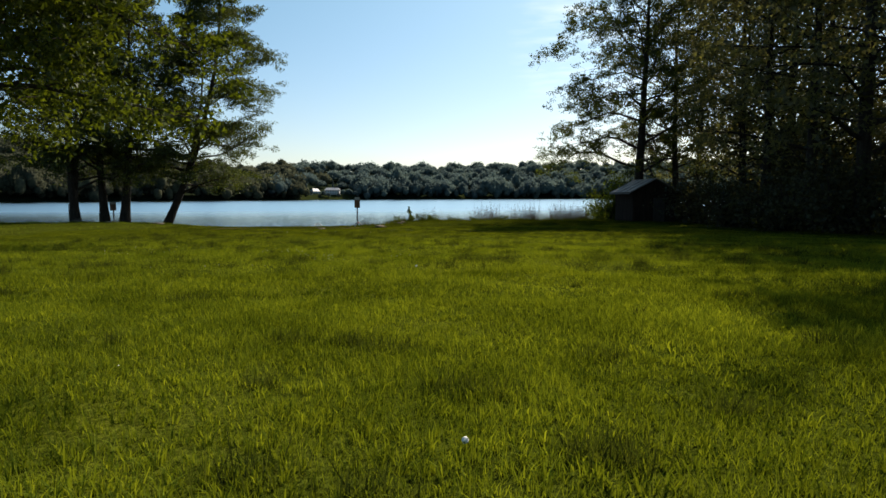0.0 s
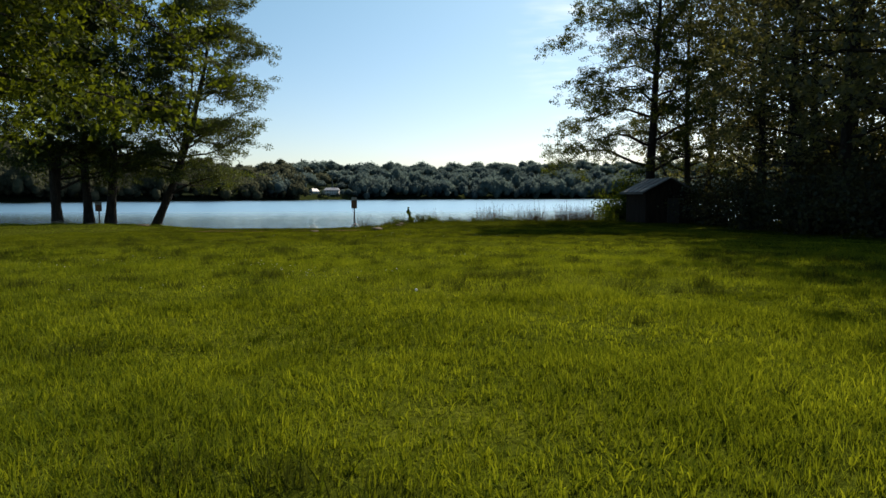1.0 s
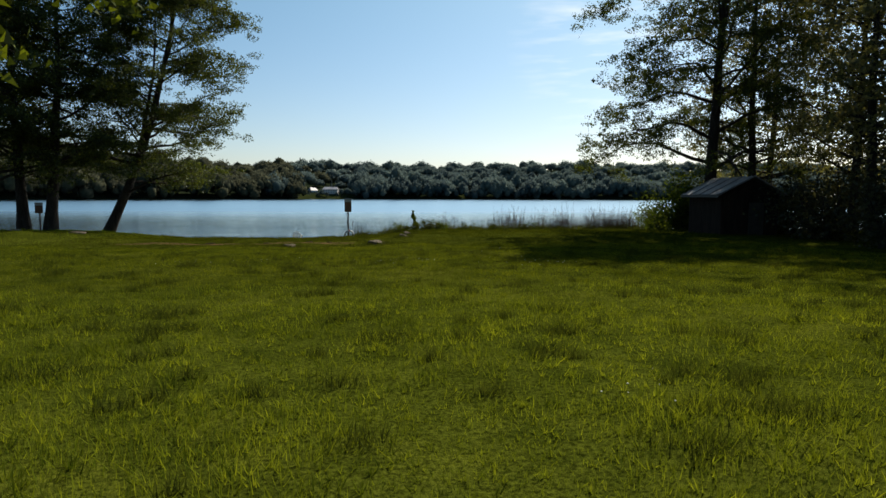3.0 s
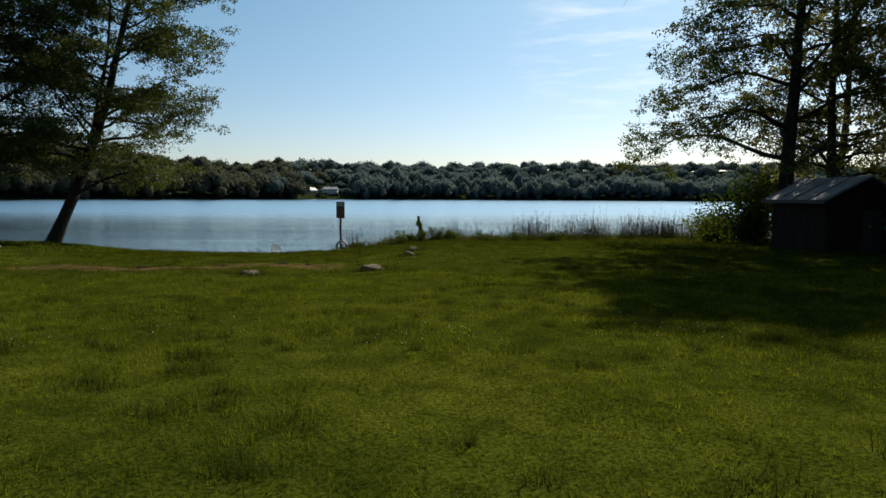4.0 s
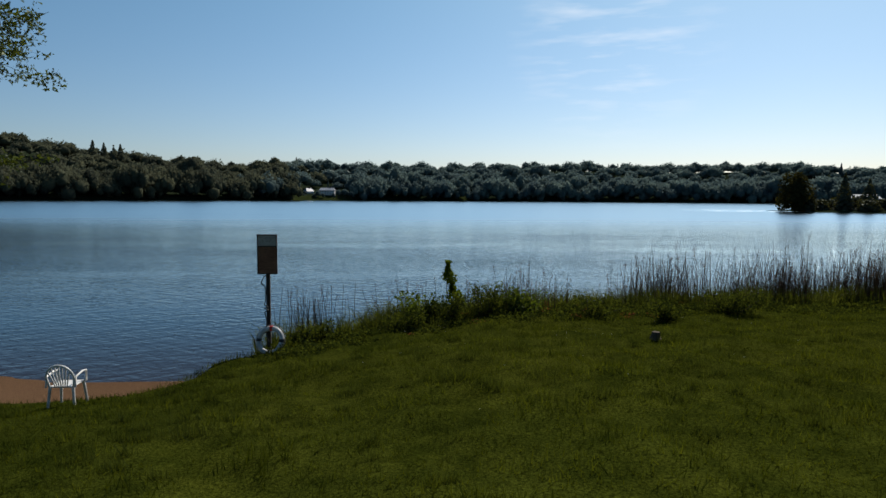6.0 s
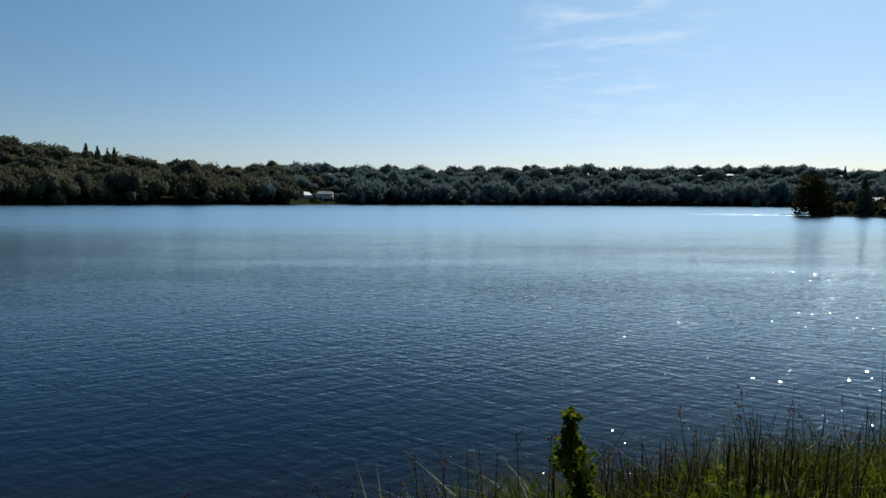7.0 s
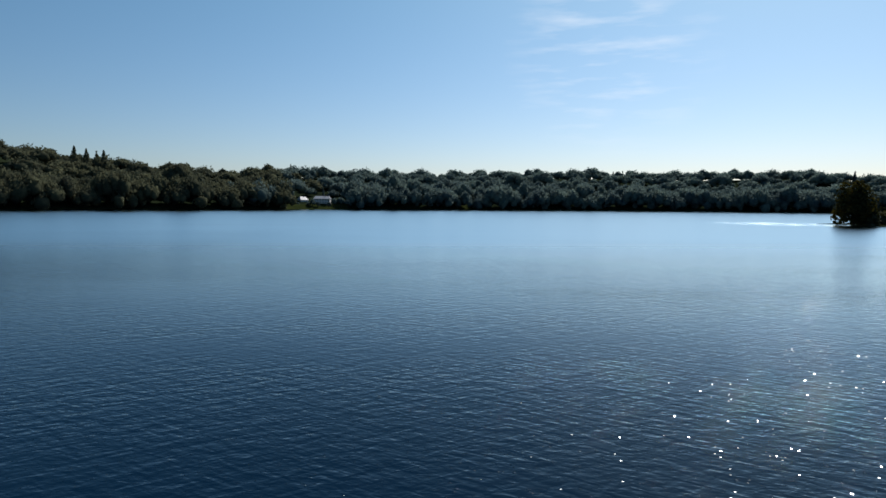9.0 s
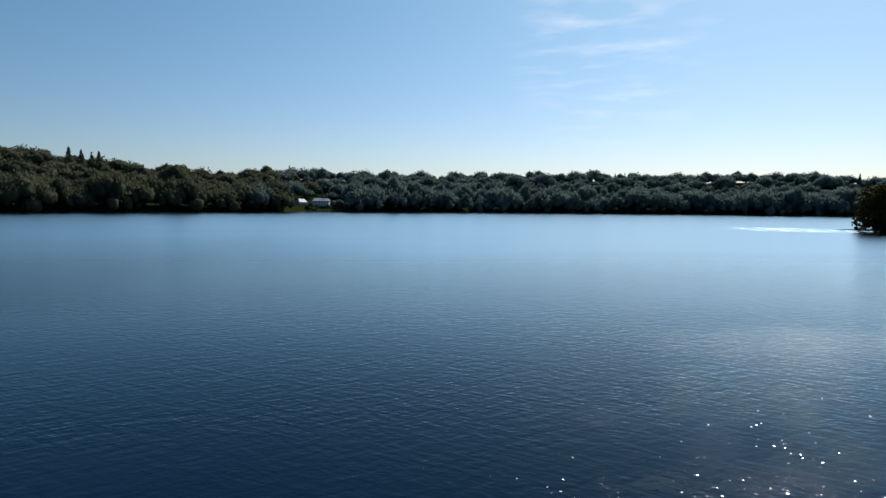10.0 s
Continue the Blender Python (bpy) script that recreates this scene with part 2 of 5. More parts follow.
def water_material():
    m, nodes, links = material("lake_water")
    out = nodes.new("ShaderNodeOutputMaterial")
    b = nodes.new("ShaderNodeBsdfDiffuse")
    shine = nodes.new("ShaderNodeBsdfGlossy")
    shine.distribution = "BECKMANN"
    fresnel = nodes.new("ShaderNodeFresnel")
    fresnel.inputs["IOR"].default_value = 1.30
    shine.inputs["Color"].default_value = (0.90, 0.98, 1.0, 1.0)
    both = nodes.new("ShaderNodeMixShader")
    steep = nodes.new("ShaderNodeMath")
    steep.operation = "POWER"
    steep.inputs[1].default_value = 1.6
    lift = nodes.new("ShaderNodeMath")
    lift.operation = "MULTIPLY"
    lift.use_clamp = True
    links.new(fresnel.outputs["Fac"], steep.inputs[0])
    # the darker reflection towards -x is put in by position, as a weaker mirror share
    side_fade = nodes.new("ShaderNodeMapRange")
    side_fade.inputs["From Min"].default_value = -28.0
    side_fade.inputs["From Max"].default_value = 6.0
    side_fade.inputs["To Min"].default_value = 1.55
    side_fade.inputs["To Max"].default_value = 2.05
    across = nodes.new("ShaderNodeSeparateXYZ")
    links.new(nodes.new("ShaderNodeTexCoord").outputs["Object"], across.inputs["Vector"])
    links.new(across.outputs["X"], side_fade.inputs["Value"])
    links.new(side_fade.outputs["Result"], lift.inputs[1])
    links.new(steep.outputs["Value"], lift.inputs[0])
    links.new(lift.outputs["Value"], both.inputs["Fac"])
    links.new(b.outputs["BSDF"], both.inputs[1])
    links.new(shine.outputs["BSDF"], both.inputs[2])
    tc = nodes.new("ShaderNodeTexCoord").outputs["Object"]
    def train(turn, scale, long):
        """Broken wavelets whose crests run at one angle."""
        mp = nodes.new("ShaderNodeMapping")
        mp.vector_type = "TEXTURE"
        mp.inputs["Rotation"].default_value = (0, 0, radians(turn))
        mp.inputs["Scale"].default_value = (1.0, long, 1.0)
        links.new(tc, mp.inputs["Vector"])
        w = nodes.new("ShaderNodeTexNoise")
        w.inputs["Scale"].default_value = scale
        w.inputs["Detail"].default_value = 2.5
        w.inputs["Roughness"].default_value = 0.45
        w.inputs["Distortion"].default_value = 0.4
        links.new(mp.outputs["Vector"], w.inputs["Vector"])
        return w

    rip_a, rip_b, rip_c = train(52, 2.8, 3.4), train(-62, 2.4, 3.4), train(80, 5.5, 2.6)
    pair = nodes.new("ShaderNodeMath")
    pair.operation = "ADD"
    links.new(rip_a.outputs["Fac"], pair.inputs[0])
    links.new(rip_b.outputs["Fac"], pair.inputs[1])
    half = nodes.new("ShaderNodeMath")
    half.operation = "MULTIPLY_ADD"
    half.inputs[1].default_value = 0.45
    links.new(rip_c.outputs["Fac"], half.inputs[0])
    links.new(pair.outputs["Value"], half.inputs[2])
    fine = noise_node(nodes, links, tc, 5.5, 3, 0.6)
    twice = nodes.new("ShaderNodeMath")
    twice.operation = "MULTIPLY"
    twice.inputs[1].default_value = 0.5
    crest = ramp(nodes, [(0.60, (0, 0, 0)), (0.76, (1, 1, 1))])
    links.new(fine.outputs["Fac"], crest.inputs["Fac"])
    links.new(crest.outputs["Color"], twice.inputs[0])
    calm = noise_node(nodes, links, tc, 0.03, 5, 0.6, (0.4, 1.4, 1))
    amp = ramp(nodes, [(0.35, (0.19, 0.19, 0.19)), (0.65, (1, 1, 1))])
    links.new(calm.outputs["Fac"], amp.inputs["Fac"])
    s = nodes.new("ShaderNodeMath")
    s.operation = "ADD"
    links.new(half.outputs["Value"], s.inputs[0])
    links.new(twice.outputs["Value"], s.inputs[1])
    bp = nodes.new("ShaderNodeBump")
    bp.inputs["Distance"].default_value = 0.042
    away = nodes.new("ShaderNodeSeparateXYZ")
    links.new(tc, away.inputs["Vector"])
    still = nodes.new("ShaderNodeMapRange")
    still.inputs["From Min"].default_value = 35.0
    still.inputs["From Max"].default_value = 105.0
    still.inputs["To Min"].default_value = 1.0
    still.inputs["To Max"].default_value = 0.25
    links.new(away.outputs["Y"], still.inputs["Value"])
    power = nodes.new("ShaderNodeMath")
    power.operation = "MULTIPLY"
    links.new(amp.outputs["Color"], power.inputs[0])
    links.new(still.outputs["Result"], power.inputs[1])
    links.new(power.outputs["Value"], bp.inputs["Strength"])
    links.new(s.outputs["Value"], bp.inputs["Height"])
    cell = nodes.new("ShaderNodeTexVoronoi")
    cell.inputs["Scale"].default_value = 6.5
    links.new(tc, cell.inputs["Vector"])
    lean = nodes.new("ShaderNodeVectorMath")
    lean.operation = "MULTIPLY_ADD"
    lean.inputs[1].default_value = (0.46, 0.46, 0.0)
    lean.inputs[2].default_value = (-0.23, -0.23, 0.0)
    links.new(cell.outputs["Color"], lean.inputs[0])
    inner = nodes.new("ShaderNodeMath")
    inner.operation = "LESS_THAN"
    inner.inputs[1].default_value = 0.24
    links.new(cell.outputs["Distance"], inner.inputs[0])
    span = nodes.new("ShaderNodeMapRange")
    span.inputs["From Min"].default_value = 45.0
    span.inputs["From Max"].default_value = 80.0
    span.inputs["To Min"].default_value = 1.0
    span.inputs["To Max"].default_value = 0.0
    links.new(away.outputs["Y"], span.inputs["Value"])
    share = nodes.new("ShaderNodeMath")
    share.operation = "MULTIPLY"
    few = nodes.new("ShaderNodeSeparateXYZ")
    links.new(cell.outputs["Color"], few.inputs["Vector"])
    chosen = nodes.new("ShaderNodeMath")
    chosen.operation = "GREATER_THAN"
    chosen.inputs[1].default_value = 0.60
    links.new(few.outputs["Z"], chosen.inputs[0])
    rare = nodes.new("ShaderNodeMath")
    rare.operation = "MULTIPLY"
    links.new(inner.outputs["Value"], rare.inputs[0])
    links.new(chosen.outputs["Value"], rare.inputs[1])
    links.new(rare.outputs["Value"], share.inputs[0])
    links.new(span.outputs["Result"], share.inputs[1])
    tip = nodes.new("ShaderNodeVectorMath")
    tip.operation = "SCALE"
    links.new(lean.outputs["Vector"], tip.inputs[0])
    links.new(share.outputs["Value"], tip.inputs["Scale"])
    tilted = nodes.new("ShaderNodeVectorMath")
    tilted.operation = "ADD"
    links.new(bp.outputs["Normal"], tilted.inputs[0])
    links.new(tip.outputs["Vector"], tilted.inputs[1])
    unit = nodes.new("ShaderNodeVectorMath")
    unit.operation = "NORMALIZE"
    links.new(tilted.outputs["Vector"], unit.inputs[0])
    links.new(unit.outputs["Vector"], shine.inputs["Normal"])
    soft_bp = nodes.new("ShaderNodeBump")
    soft_bp.inputs["Distance"].default_value = 0.060
    links.new(power.outputs["Value"], soft_bp.inputs["Strength"])
    links.new(half.outputs["Value"], soft_bp.inputs["Height"])
    links.new(soft_bp.outputs["Normal"], fresnel.inputs["Normal"])
    sep = nodes.new("ShaderNodeSeparateXYZ")
    links.new(tc, sep.inputs["Vector"])
    deep = nodes.new("ShaderNodeMapRange")
    deep.inputs["From Min"].default_value = 2.0
    deep.inputs["From Max"].default_value = 11.0
    links.new(sep.outputs["Y"], deep.inputs["Value"])
    links.new(mix_color(nodes, links, deep.outputs["Result"], (0.014, 0.009, 0.011), (0.0010, 0.009, 0.023)), b.inputs["Color"])
    rough = nodes.new("ShaderNodeMapRange")
    rough.inputs["From Min"].default_value = 20.0
    rough.inputs["From Max"].default_value = 140.0
    rough.inputs["To Min"].default_value = 0.06
    rough.inputs["To Max"].default_value = 0.31
    links.new(sep.outputs["Y"], rough.inputs["Value"])
    lull = nodes.new("ShaderNodeMapRange")
    lull.inputs["From Min"].default_value = 180.0
    lull.inputs["From Max"].default_value = 480.0
    lull.inputs["To Max"].default_value = -0.03
    lull.inputs["To Min"].default_value = 0.0
    links.new(sep.outputs["Y"], lull.inputs["Value"])
    gloss = nodes.new("ShaderNodeMath")
    gloss.operation = "ADD"
    links.new(rough.outputs["Result"], gloss.inputs[0])
    links.new(lull.outputs["Result"], gloss.inputs[1])
    # a gust far out towards the sun roughens the water in streaks
    gust_at = nodes.new("ShaderNodeMapping")
    gust_at.vector_type = "TEXTURE"
    gust_at.inputs["Location"].default_value = (166.0, 266.0, 0.0)
    gust_at.inputs["Scale"].default_value = (36.0, 40.0, 1.0)
    links.new(tc, gust_at.inputs["Vector"])
    gust_len = nodes.new("ShaderNodeVectorMath")
    gust_len.operation = "LENGTH"
    links.new(gust_at.outputs["Vector"], gust_len.inputs[0])
    gust = nodes.new("ShaderNodeMapRange")
    gust.inputs["From Min"].default_value = 1.0
    gust.inputs["From Max"].default_value = 0.55
    links.new(gust_len.outputs["Value"], gust.inputs["Value"])
    streak = noise_node(nodes, links, tc, 0.9, 4, 0.7, (1.0, 0.12, 1.0))
    streaks = ramp(nodes, [(0.50, (0, 0, 0)), (0.68, (0.20, 0.20, 0.20))])
    links.new(streak.outputs["Fac"], streaks.inputs["Fac"])
    blown = nodes.new("ShaderNodeMath")
    blown.operation = "MULTIPLY_ADD"
    links.new(gust.outputs["Result"], blown.inputs[0])
    links.new(streaks.outputs["Color"], blown.inputs[1])
    links.new(gloss.outputs["Value"], blown.inputs[2])
    facet = nodes.new("ShaderNodeMath")
    facet.operation = "MULTIPLY_ADD"
    facet.inputs[1].default_value = 0.10
    links.new(share.outputs["Value"], facet.inputs[0])
    links.new(blown.outputs["Value"], facet.inputs[2])
    links.new(facet.outputs["Value"], shine.inputs["Roughness"])
    links.new(both.outputs["Shader"], out.inputs["Surface"])
    return m


MAT_GROUND = ground_material()
MAT_WATER = water_material()
MAT_BARK = surface("alder_bark", (0.020, 0.016, 0.013), (0.060, 0.050, 0.042), 2.0, 0.9, 0.8, 6, stretch=(3, 3, 0.7), depth=0.04, spec=0.08)
MAT_ALDER = leafy("alder_leaf", (0.022, 0.034, 0.011), (0.070, 0.092, 0.020), 0.5, 0.03)
MAT_MAPLE = leafy("maple_leaf", (0.014, 0.024, 0.005), (0.092, 0.124, 0.014), 0.55, 0.02)
MAT_WOOD = leafy("wood_leaf", (0.054, 0.060, 0.036), (0.135, 0.136, 0.068), 0.65, 0.04)
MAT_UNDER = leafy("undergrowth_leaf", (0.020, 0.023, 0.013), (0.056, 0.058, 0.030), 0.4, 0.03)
MAT_BUSH = leafy("bush_leaf", (0.026, 0.046, 0.010), (0.088, 0.122, 0.020), 0.52, 0.01)
MAT_GRASS = leafy("grass_blade", (0.076, 0.108, 0.015), (0.184, 0.224, 0.026), 0.5, 0.0, patch=0.9, low=0.58)
MAT_TUFT = leafy("tuft_blade", (0.056, 0.084, 0.011), (0.178, 0.214, 0.026), 0.55, 0.0, patch=0.7, low=0.42, high=1.3)
# grass looks dimmer against the light lakewards; both blade colours carry that dimming
MAT_TURF = leafy("dim_turf", (0.026, 0.037, 0.006), (0.072, 0.086, 0.012), 0.45, 0.0, patch=0.8)
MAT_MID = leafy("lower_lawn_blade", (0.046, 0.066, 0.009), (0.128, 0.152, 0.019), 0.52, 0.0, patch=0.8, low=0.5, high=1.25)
MAT_WEED = leafy("weed_leaf", (0.017, 0.026, 0.009), (0.060, 0.078, 0.018), 0.5, 0.0)
MAT_DOCK = leafy("rusty_dock", (0.060, 0.024, 0.012), (0.17, 0.085, 0.040), 0.5, 0.0, (1.2, 0.9, 0.6))
MAT_REED_GREEN = leafy("reed_leaf", (0.020, 0.029, 0.009), (0.078, 0.094, 0.021), 0.55, 0.02, patch=0.9, low=0.45, high=1.3)
MAT_SHOOT = leafy("young_shoot_leaf", (0.032, 0.058, 0.009), (0.090, 0.130, 0.019), 0.55, 0.0)
MAT_STUMP = surface("old_stump", (0.060, 0.048, 0.036), (0.16, 0.13, 0.10), 6.0, 0.95, 0.8, 6, stretch=(3, 3, 0.6), spec=0.05)
MAT_REED_DRY = leafy("dry_reed", (0.038, 0.026, 0.022), (0.150, 0.100, 0.072), 0.3, 0.0, (1.1, 0.9, 0.7))
# the haze of distance is put into this canopy's pale, bluish base colour
MAT_FAR_HAZY = canopy("hazy_wood_canopy", (0.104, 0.148, 0.162), (0.126, 0.164, 0.162))
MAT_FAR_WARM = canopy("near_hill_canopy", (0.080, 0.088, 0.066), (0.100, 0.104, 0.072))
MAT_WILLOW = leafy("willow_leaf", (0.022, 0.023, 0.011), (0.050, 0.046, 0.018), 0.35, 0.0)
MAT_FAR_DARK = surface("far_forest_floor", (0.012, 0.018, 0.010), (0.022, 0.030, 0.016), 0.05, 1.0, 0.0, spec=0.0)
MAT_STONE = surface("granite_boulder", (0.030, 0.023, 0.015), (0.235, 0.188, 0.128), 3.5, 0.85, 1.0, 6, depth=0.04, spec=0.15)
MAT_POST = surface("weathered_post", (0.022, 0.018, 0.016), (0.06, 0.05, 0.042), 4.0, 0.85, 0.5, 6, stretch=(3, 3, 0.5))
MAT_BOARD = surface("brown_board", (0.13, 0.055, 0.030), (0.24, 0.11, 0.06), 3.0, 0.75, 0.2, 6, stretch=(0.6, 1, 3))
MAT_NOTICE = surface("notice_sheet", (0.30, 0.29, 0.27), (0.42, 0.40, 0.37), 4.0, 0.6, 0.05)
MAT_FRAME = surface("dark_frame", (0.018, 0.016, 0.015), (0.04, 0.036, 0.032), 4.0, 0.6, 0.2)
MAT_RING = surface("ring_white", (0.36, 0.36, 0.36), (0.60, 0.60, 0.59), 5.0, 0.45, 0.1)
MAT_RED = surface("ring_red", (0.45, 0.03, 0.02), (0.65, 0.05, 0.03), 6.0, 0.5, 0.1)
MAT_ROPE = surface("rope", (0.18, 0.16, 0.12), (0.34, 0.30, 0.24), 20.0, 0.9, 0.4)
MAT_PLASTIC = surface("chair_plastic", (0.60, 0.58, 0.54), (0.78, 0.76, 0.72), 6.0, 0.4, 0.05)
MAT_HUT = surface("hut_boards", (0.014, 0.010, 0.008), (0.036, 0.024, 0.018), 1.5, 0.9, 0.4, 8, stretch=(4, 4, 0.6), spec=0.08)
MAT_HUT_ROOF = surface("hut_roofing", (0.085, 0.078, 0.080), (0.20, 0.185, 0.18), 1.2, 0.55, 0.3, 7)
MAT_WHITE = surface("white_render", (0.46, 0.46, 0.45), (0.60, 0.60, 0.58), 0.4, 0.8, 0.1)
MAT_TILE = surface("pale_roof", (0.22, 0.22, 0.24), (0.46, 0.46, 0.48), 0.5, 0.35, 0.2)
MAT_GLASS = surface("window_dark", (0.02, 0.025, 0.03), (0.04, 0.05, 0.06), 0.5, 0.1, 0.0)
MAT_FLOWER = surface("daisy_white", (0.70, 0.70, 0.66), (0.85, 0.85, 0.80), 30.0, 0.7, 0.0)
MAT_SOIL = surface("dark_soil", (0.018, 0.012, 0.008), (0.05, 0.033, 0.021), 8.0, 0.95, 0.8, spec=0.03)
MAT_FARLAWN = surface("far_meadow", (0.018, 0.025, 0.009), (0.034, 0.042, 0.014), 0.1, 1.0, 0.0, spec=0.0)


# ---- mesh helpers ----
def empty(name, place=(0, 0, 0), label="", category="", group="", kind=""):
    e = new(name)
    e.location = place
    e.empty_display_size = 0.2
    return tagged(e, label, category, group, kind)


def mesh_from(name, verts, faces, mat, smooth=True):
    """A mesh from arrays: verts n x 3, faces k x 3 or k x 4."""
    verts = np.asarray(verts, dtype=np.float32)
    faces = np.asarray(faces, dtype=np.int32)
    me = bpy.data.meshes.new(name)
    me.vertices.add(len(verts))
    me.vertices.foreach_set("co", verts.ravel())
    k = faces.shape[1]
    me.loops.add(faces.size)
    me.loops.foreach_set("vertex_index", faces.ravel())
    me.polygons.add(len(faces))
    me.polygons.foreach_set("loop_start", np.arange(0, faces.size, k, dtype=np.int32))
    me.polygons.foreach_set("use_smooth", np.full(len(faces), smooth))
    me.update(calc_edges=True)
    me.materials.append(mat)
    return me


def part_mesh(name, me, parent=None, label=""):
    ob = new(name, me)
    if parent:
        ob.parent = parent
    return tagged(ob, label)


def part(name, bm, mat, parent=None, label="", smooth=False):
    me = bpy.data.meshes.new(name)
    bmesh.ops.recalc_face_normals(bm, faces=bm.faces)
    for f in bm.faces:
        f.smooth = smooth
    bm.to_mesh(me)
    bm.free()
    me.materials.append(mat)
    return part_mesh(name, me, parent, label)


def box_bm(size, place=(0, 0, 0), bevel=0.01, rot=(0, 0, 0)):
    bm = bmesh.new()
    bmesh.ops.create_cube(bm, size=1.0)
    bmesh.ops.scale(bm, vec=size, verts=bm.verts)
    if bevel:
        bmesh.ops.bevel(bm, geom=list(bm.edges), offset=bevel, segments=2, affect="EDGES")
    bmesh.ops.transform(bm, matrix=pose(*place, *rot), verts=bm.verts)
    return bm


def tubes(lines, sides=6):
    """Tapered tubes along polylines: lines of (points n x 3, radii n). Returns verts and quads."""
    vs, fs, base = [], [], 0
    ang = np.linspace(0, 2 * np.pi, sides, endpoint=False)
    for pts, rad in lines:
        pts = np.asarray(pts, float)
        rad = np.asarray(rad, float)
        tan = np.gradient(pts, axis=0)
        tan /= np.linalg.norm(tan, axis=1)[:, None] + 1e-9
        ref = np.where(np.abs(tan[:, 2:3]) > 0.9, np.array([[1.0, 0, 0]]), np.array([[0, 0, 1.0]]))
        u = np.cross(tan, ref)
        u /= np.linalg.norm(u, axis=1)[:, None] + 1e-9
        v = np.cross(tan, u)
        ring = pts[:, None] + rad[:, None, None] * (u[:, None] * np.cos(ang)[None, :, None] + v[:, None] * np.sin(ang)[None, :, None])
        n = len(pts)
        vs.append(ring.reshape(-1, 3))
        i = np.arange(n - 1)[:, None] * sides + np.arange(sides)[None]
        j = np.arange(n - 1)[:, None] * sides + (np.arange(sides)[None] + 1) % sides
        fs.append(np.stack([i, j, j + sides, i + sides], -1).reshape(-1, 4) + base)
        base += n * sides
    return np.concatenate(vs), np.concatenate(fs)


def leaf_cards(centres, size, rng, flat=0.0, aspect=0.7, hang=0.0, three=False):
    """A four-cornered leaf at each centre, turned at random; flat: how level they lie."""
    n = len(centres)
    nor = rng.normal(size=(n, 3))
    nor[:, 2] = nor[:, 2] * (1 - flat) + flat * 2.5
    nor /= np.linalg.norm(nor, axis=1)[:, None]
    a = rng.normal(size=(n, 3))
    a[:, 2] -= hang
    u = a - nor * (a * nor).sum(1)[:, None]
    u /= np.linalg.norm(u, axis=1)[:, None] + 1e-9
    w = np.cross(nor, u)
    s = (size * rng.uniform(0.6, 1.35, n))[:, None]
    c = np.asarray(centres)
    if three:
        vs = np.stack([c - u * s * 0.5 - w * s * 0.4 * aspect, c - u * s * 0.5 + w * s * 0.4 * aspect, c + u * s * 0.6], 1).reshape(-1, 3)
        return vs, np.arange(3 * n).reshape(-1, 3)
    vs = np.stack([c - u * s * 0.5, c + w * s * 0.5 * aspect + u * s * 0.06, c + u * s * 0.5, c - w * s * 0.5 * aspect + u * s * 0.06], 1).reshape(-1, 3)
    return vs, np.arange(4 * n).reshape(-1, 4)


def smooth01(t):
    t = np.clip(t, 0, 1)
    return t * t * (3 - 2 * t)


# ---- the lie of the land: water is level 0 ----
SHORE_X = [-300, -80, -30, -22, -16, -10, -6, -2.4, -1.2, 0.5, 3.5, 8, 14, 22, 30, 80, 300]
SHORE_Y = [30, 9, 8.5, 7.5, 6.5, 3.6, 2.2, 2.1, 2.6, 4.5, 5.8, 7.1, 7.9, 8.4, 9, 14, 40]
LAWN_Y = [-1500, -400, -57, -47, -30, -19, -13, -5, 0, 4, 12]
LAWN_Z = [8.0, 5.0, 3.18, 3.10, 2.72, 2.36, 2.20, 1.80, 1.42, 1.30, 1.2]


def shore_gap(x, y):
    return np.interp(x, SHORE_X, SHORE_Y) - y


def ground_z(x, y):
    x, y = np.asarray(x, float), np.asarray(y, float)
    s = shore_gap(x, y)
    lawn = np.interp(y, LAWN_Y, LAWN_Z)
    near = smooth01((y + 30) / 25)
    lawn = lawn + near * (0.5 * smooth01((-x - 9) / 9) + 0.42 * smooth01((x - 0.5) / 6))
    dip = smooth01((y + 6.5) / 3) * np.exp(-((x + 4.5) / 3.4) ** 2)
    lawn = lawn - 0.55 * dip
    lawn = lawn + 0.03 * np.sin(x * 0.9 + 1.3) * np.sin(y * 0.7) + 0.02 * np.sin(x * 2.1 + y * 1.3)
    rough = smooth01((y + 14) / 8) * smooth01((x + 2) / 2)
    lawn = lawn + rough * (0.07 * np.sin(x * 2.3 + 0.7 * np.sin(y * 1.9)) * np.sin(y * 2.6 + 0.5) + 0.03 * np.sin(x * 4.3 + y * 2.2))
    width = np.where(x < -1.0, 6.5, 4.5)
    up = lawn * smooth01(s / width) ** 0.8
    return np.where(s > 0, up, np.maximum(-3.0, 0.22 * s))


def bare_mask(x, y):
    """How bare of grass the ground is: the beach and a worn sandy strip."""
    s = shore_gap(x, y)
    edge = -1.2 - 0.42 * np.clip(1.5 - y, 0, 9)
    beach = smooth01((edge - x) / 0.8) * smooth01((x + 12) / 4) * smooth01((3.9 - s + 1.0) / 1.6)
    strip = np.exp(-(((y + 16.3 - 0.05 * x + 0.5 * np.sin(x * 0.9)) / 1.25) ** 2)) * smooth01((2.7 - x) / 1.6) * smooth01((x + 13) / 5)
    return np.maximum(np.maximum(beach, 0.46 * strip), smooth01((0.35 - s) / 0.4))


def spaced(lo, hi, near_lo, near_hi, step, grow=1.35):
    mid = list(np.arange(near_lo, near_hi + 1e-6, step))
    d, v = step, near_hi
    while v < hi:
        d *= grow
        v = min(hi, v + d)
        mid.append(v)
    d, v = step, near_lo
    while v > lo:
        d *= grow
        v = max(lo, v - d)
        mid.insert(0, v)
    return np.array(mid)


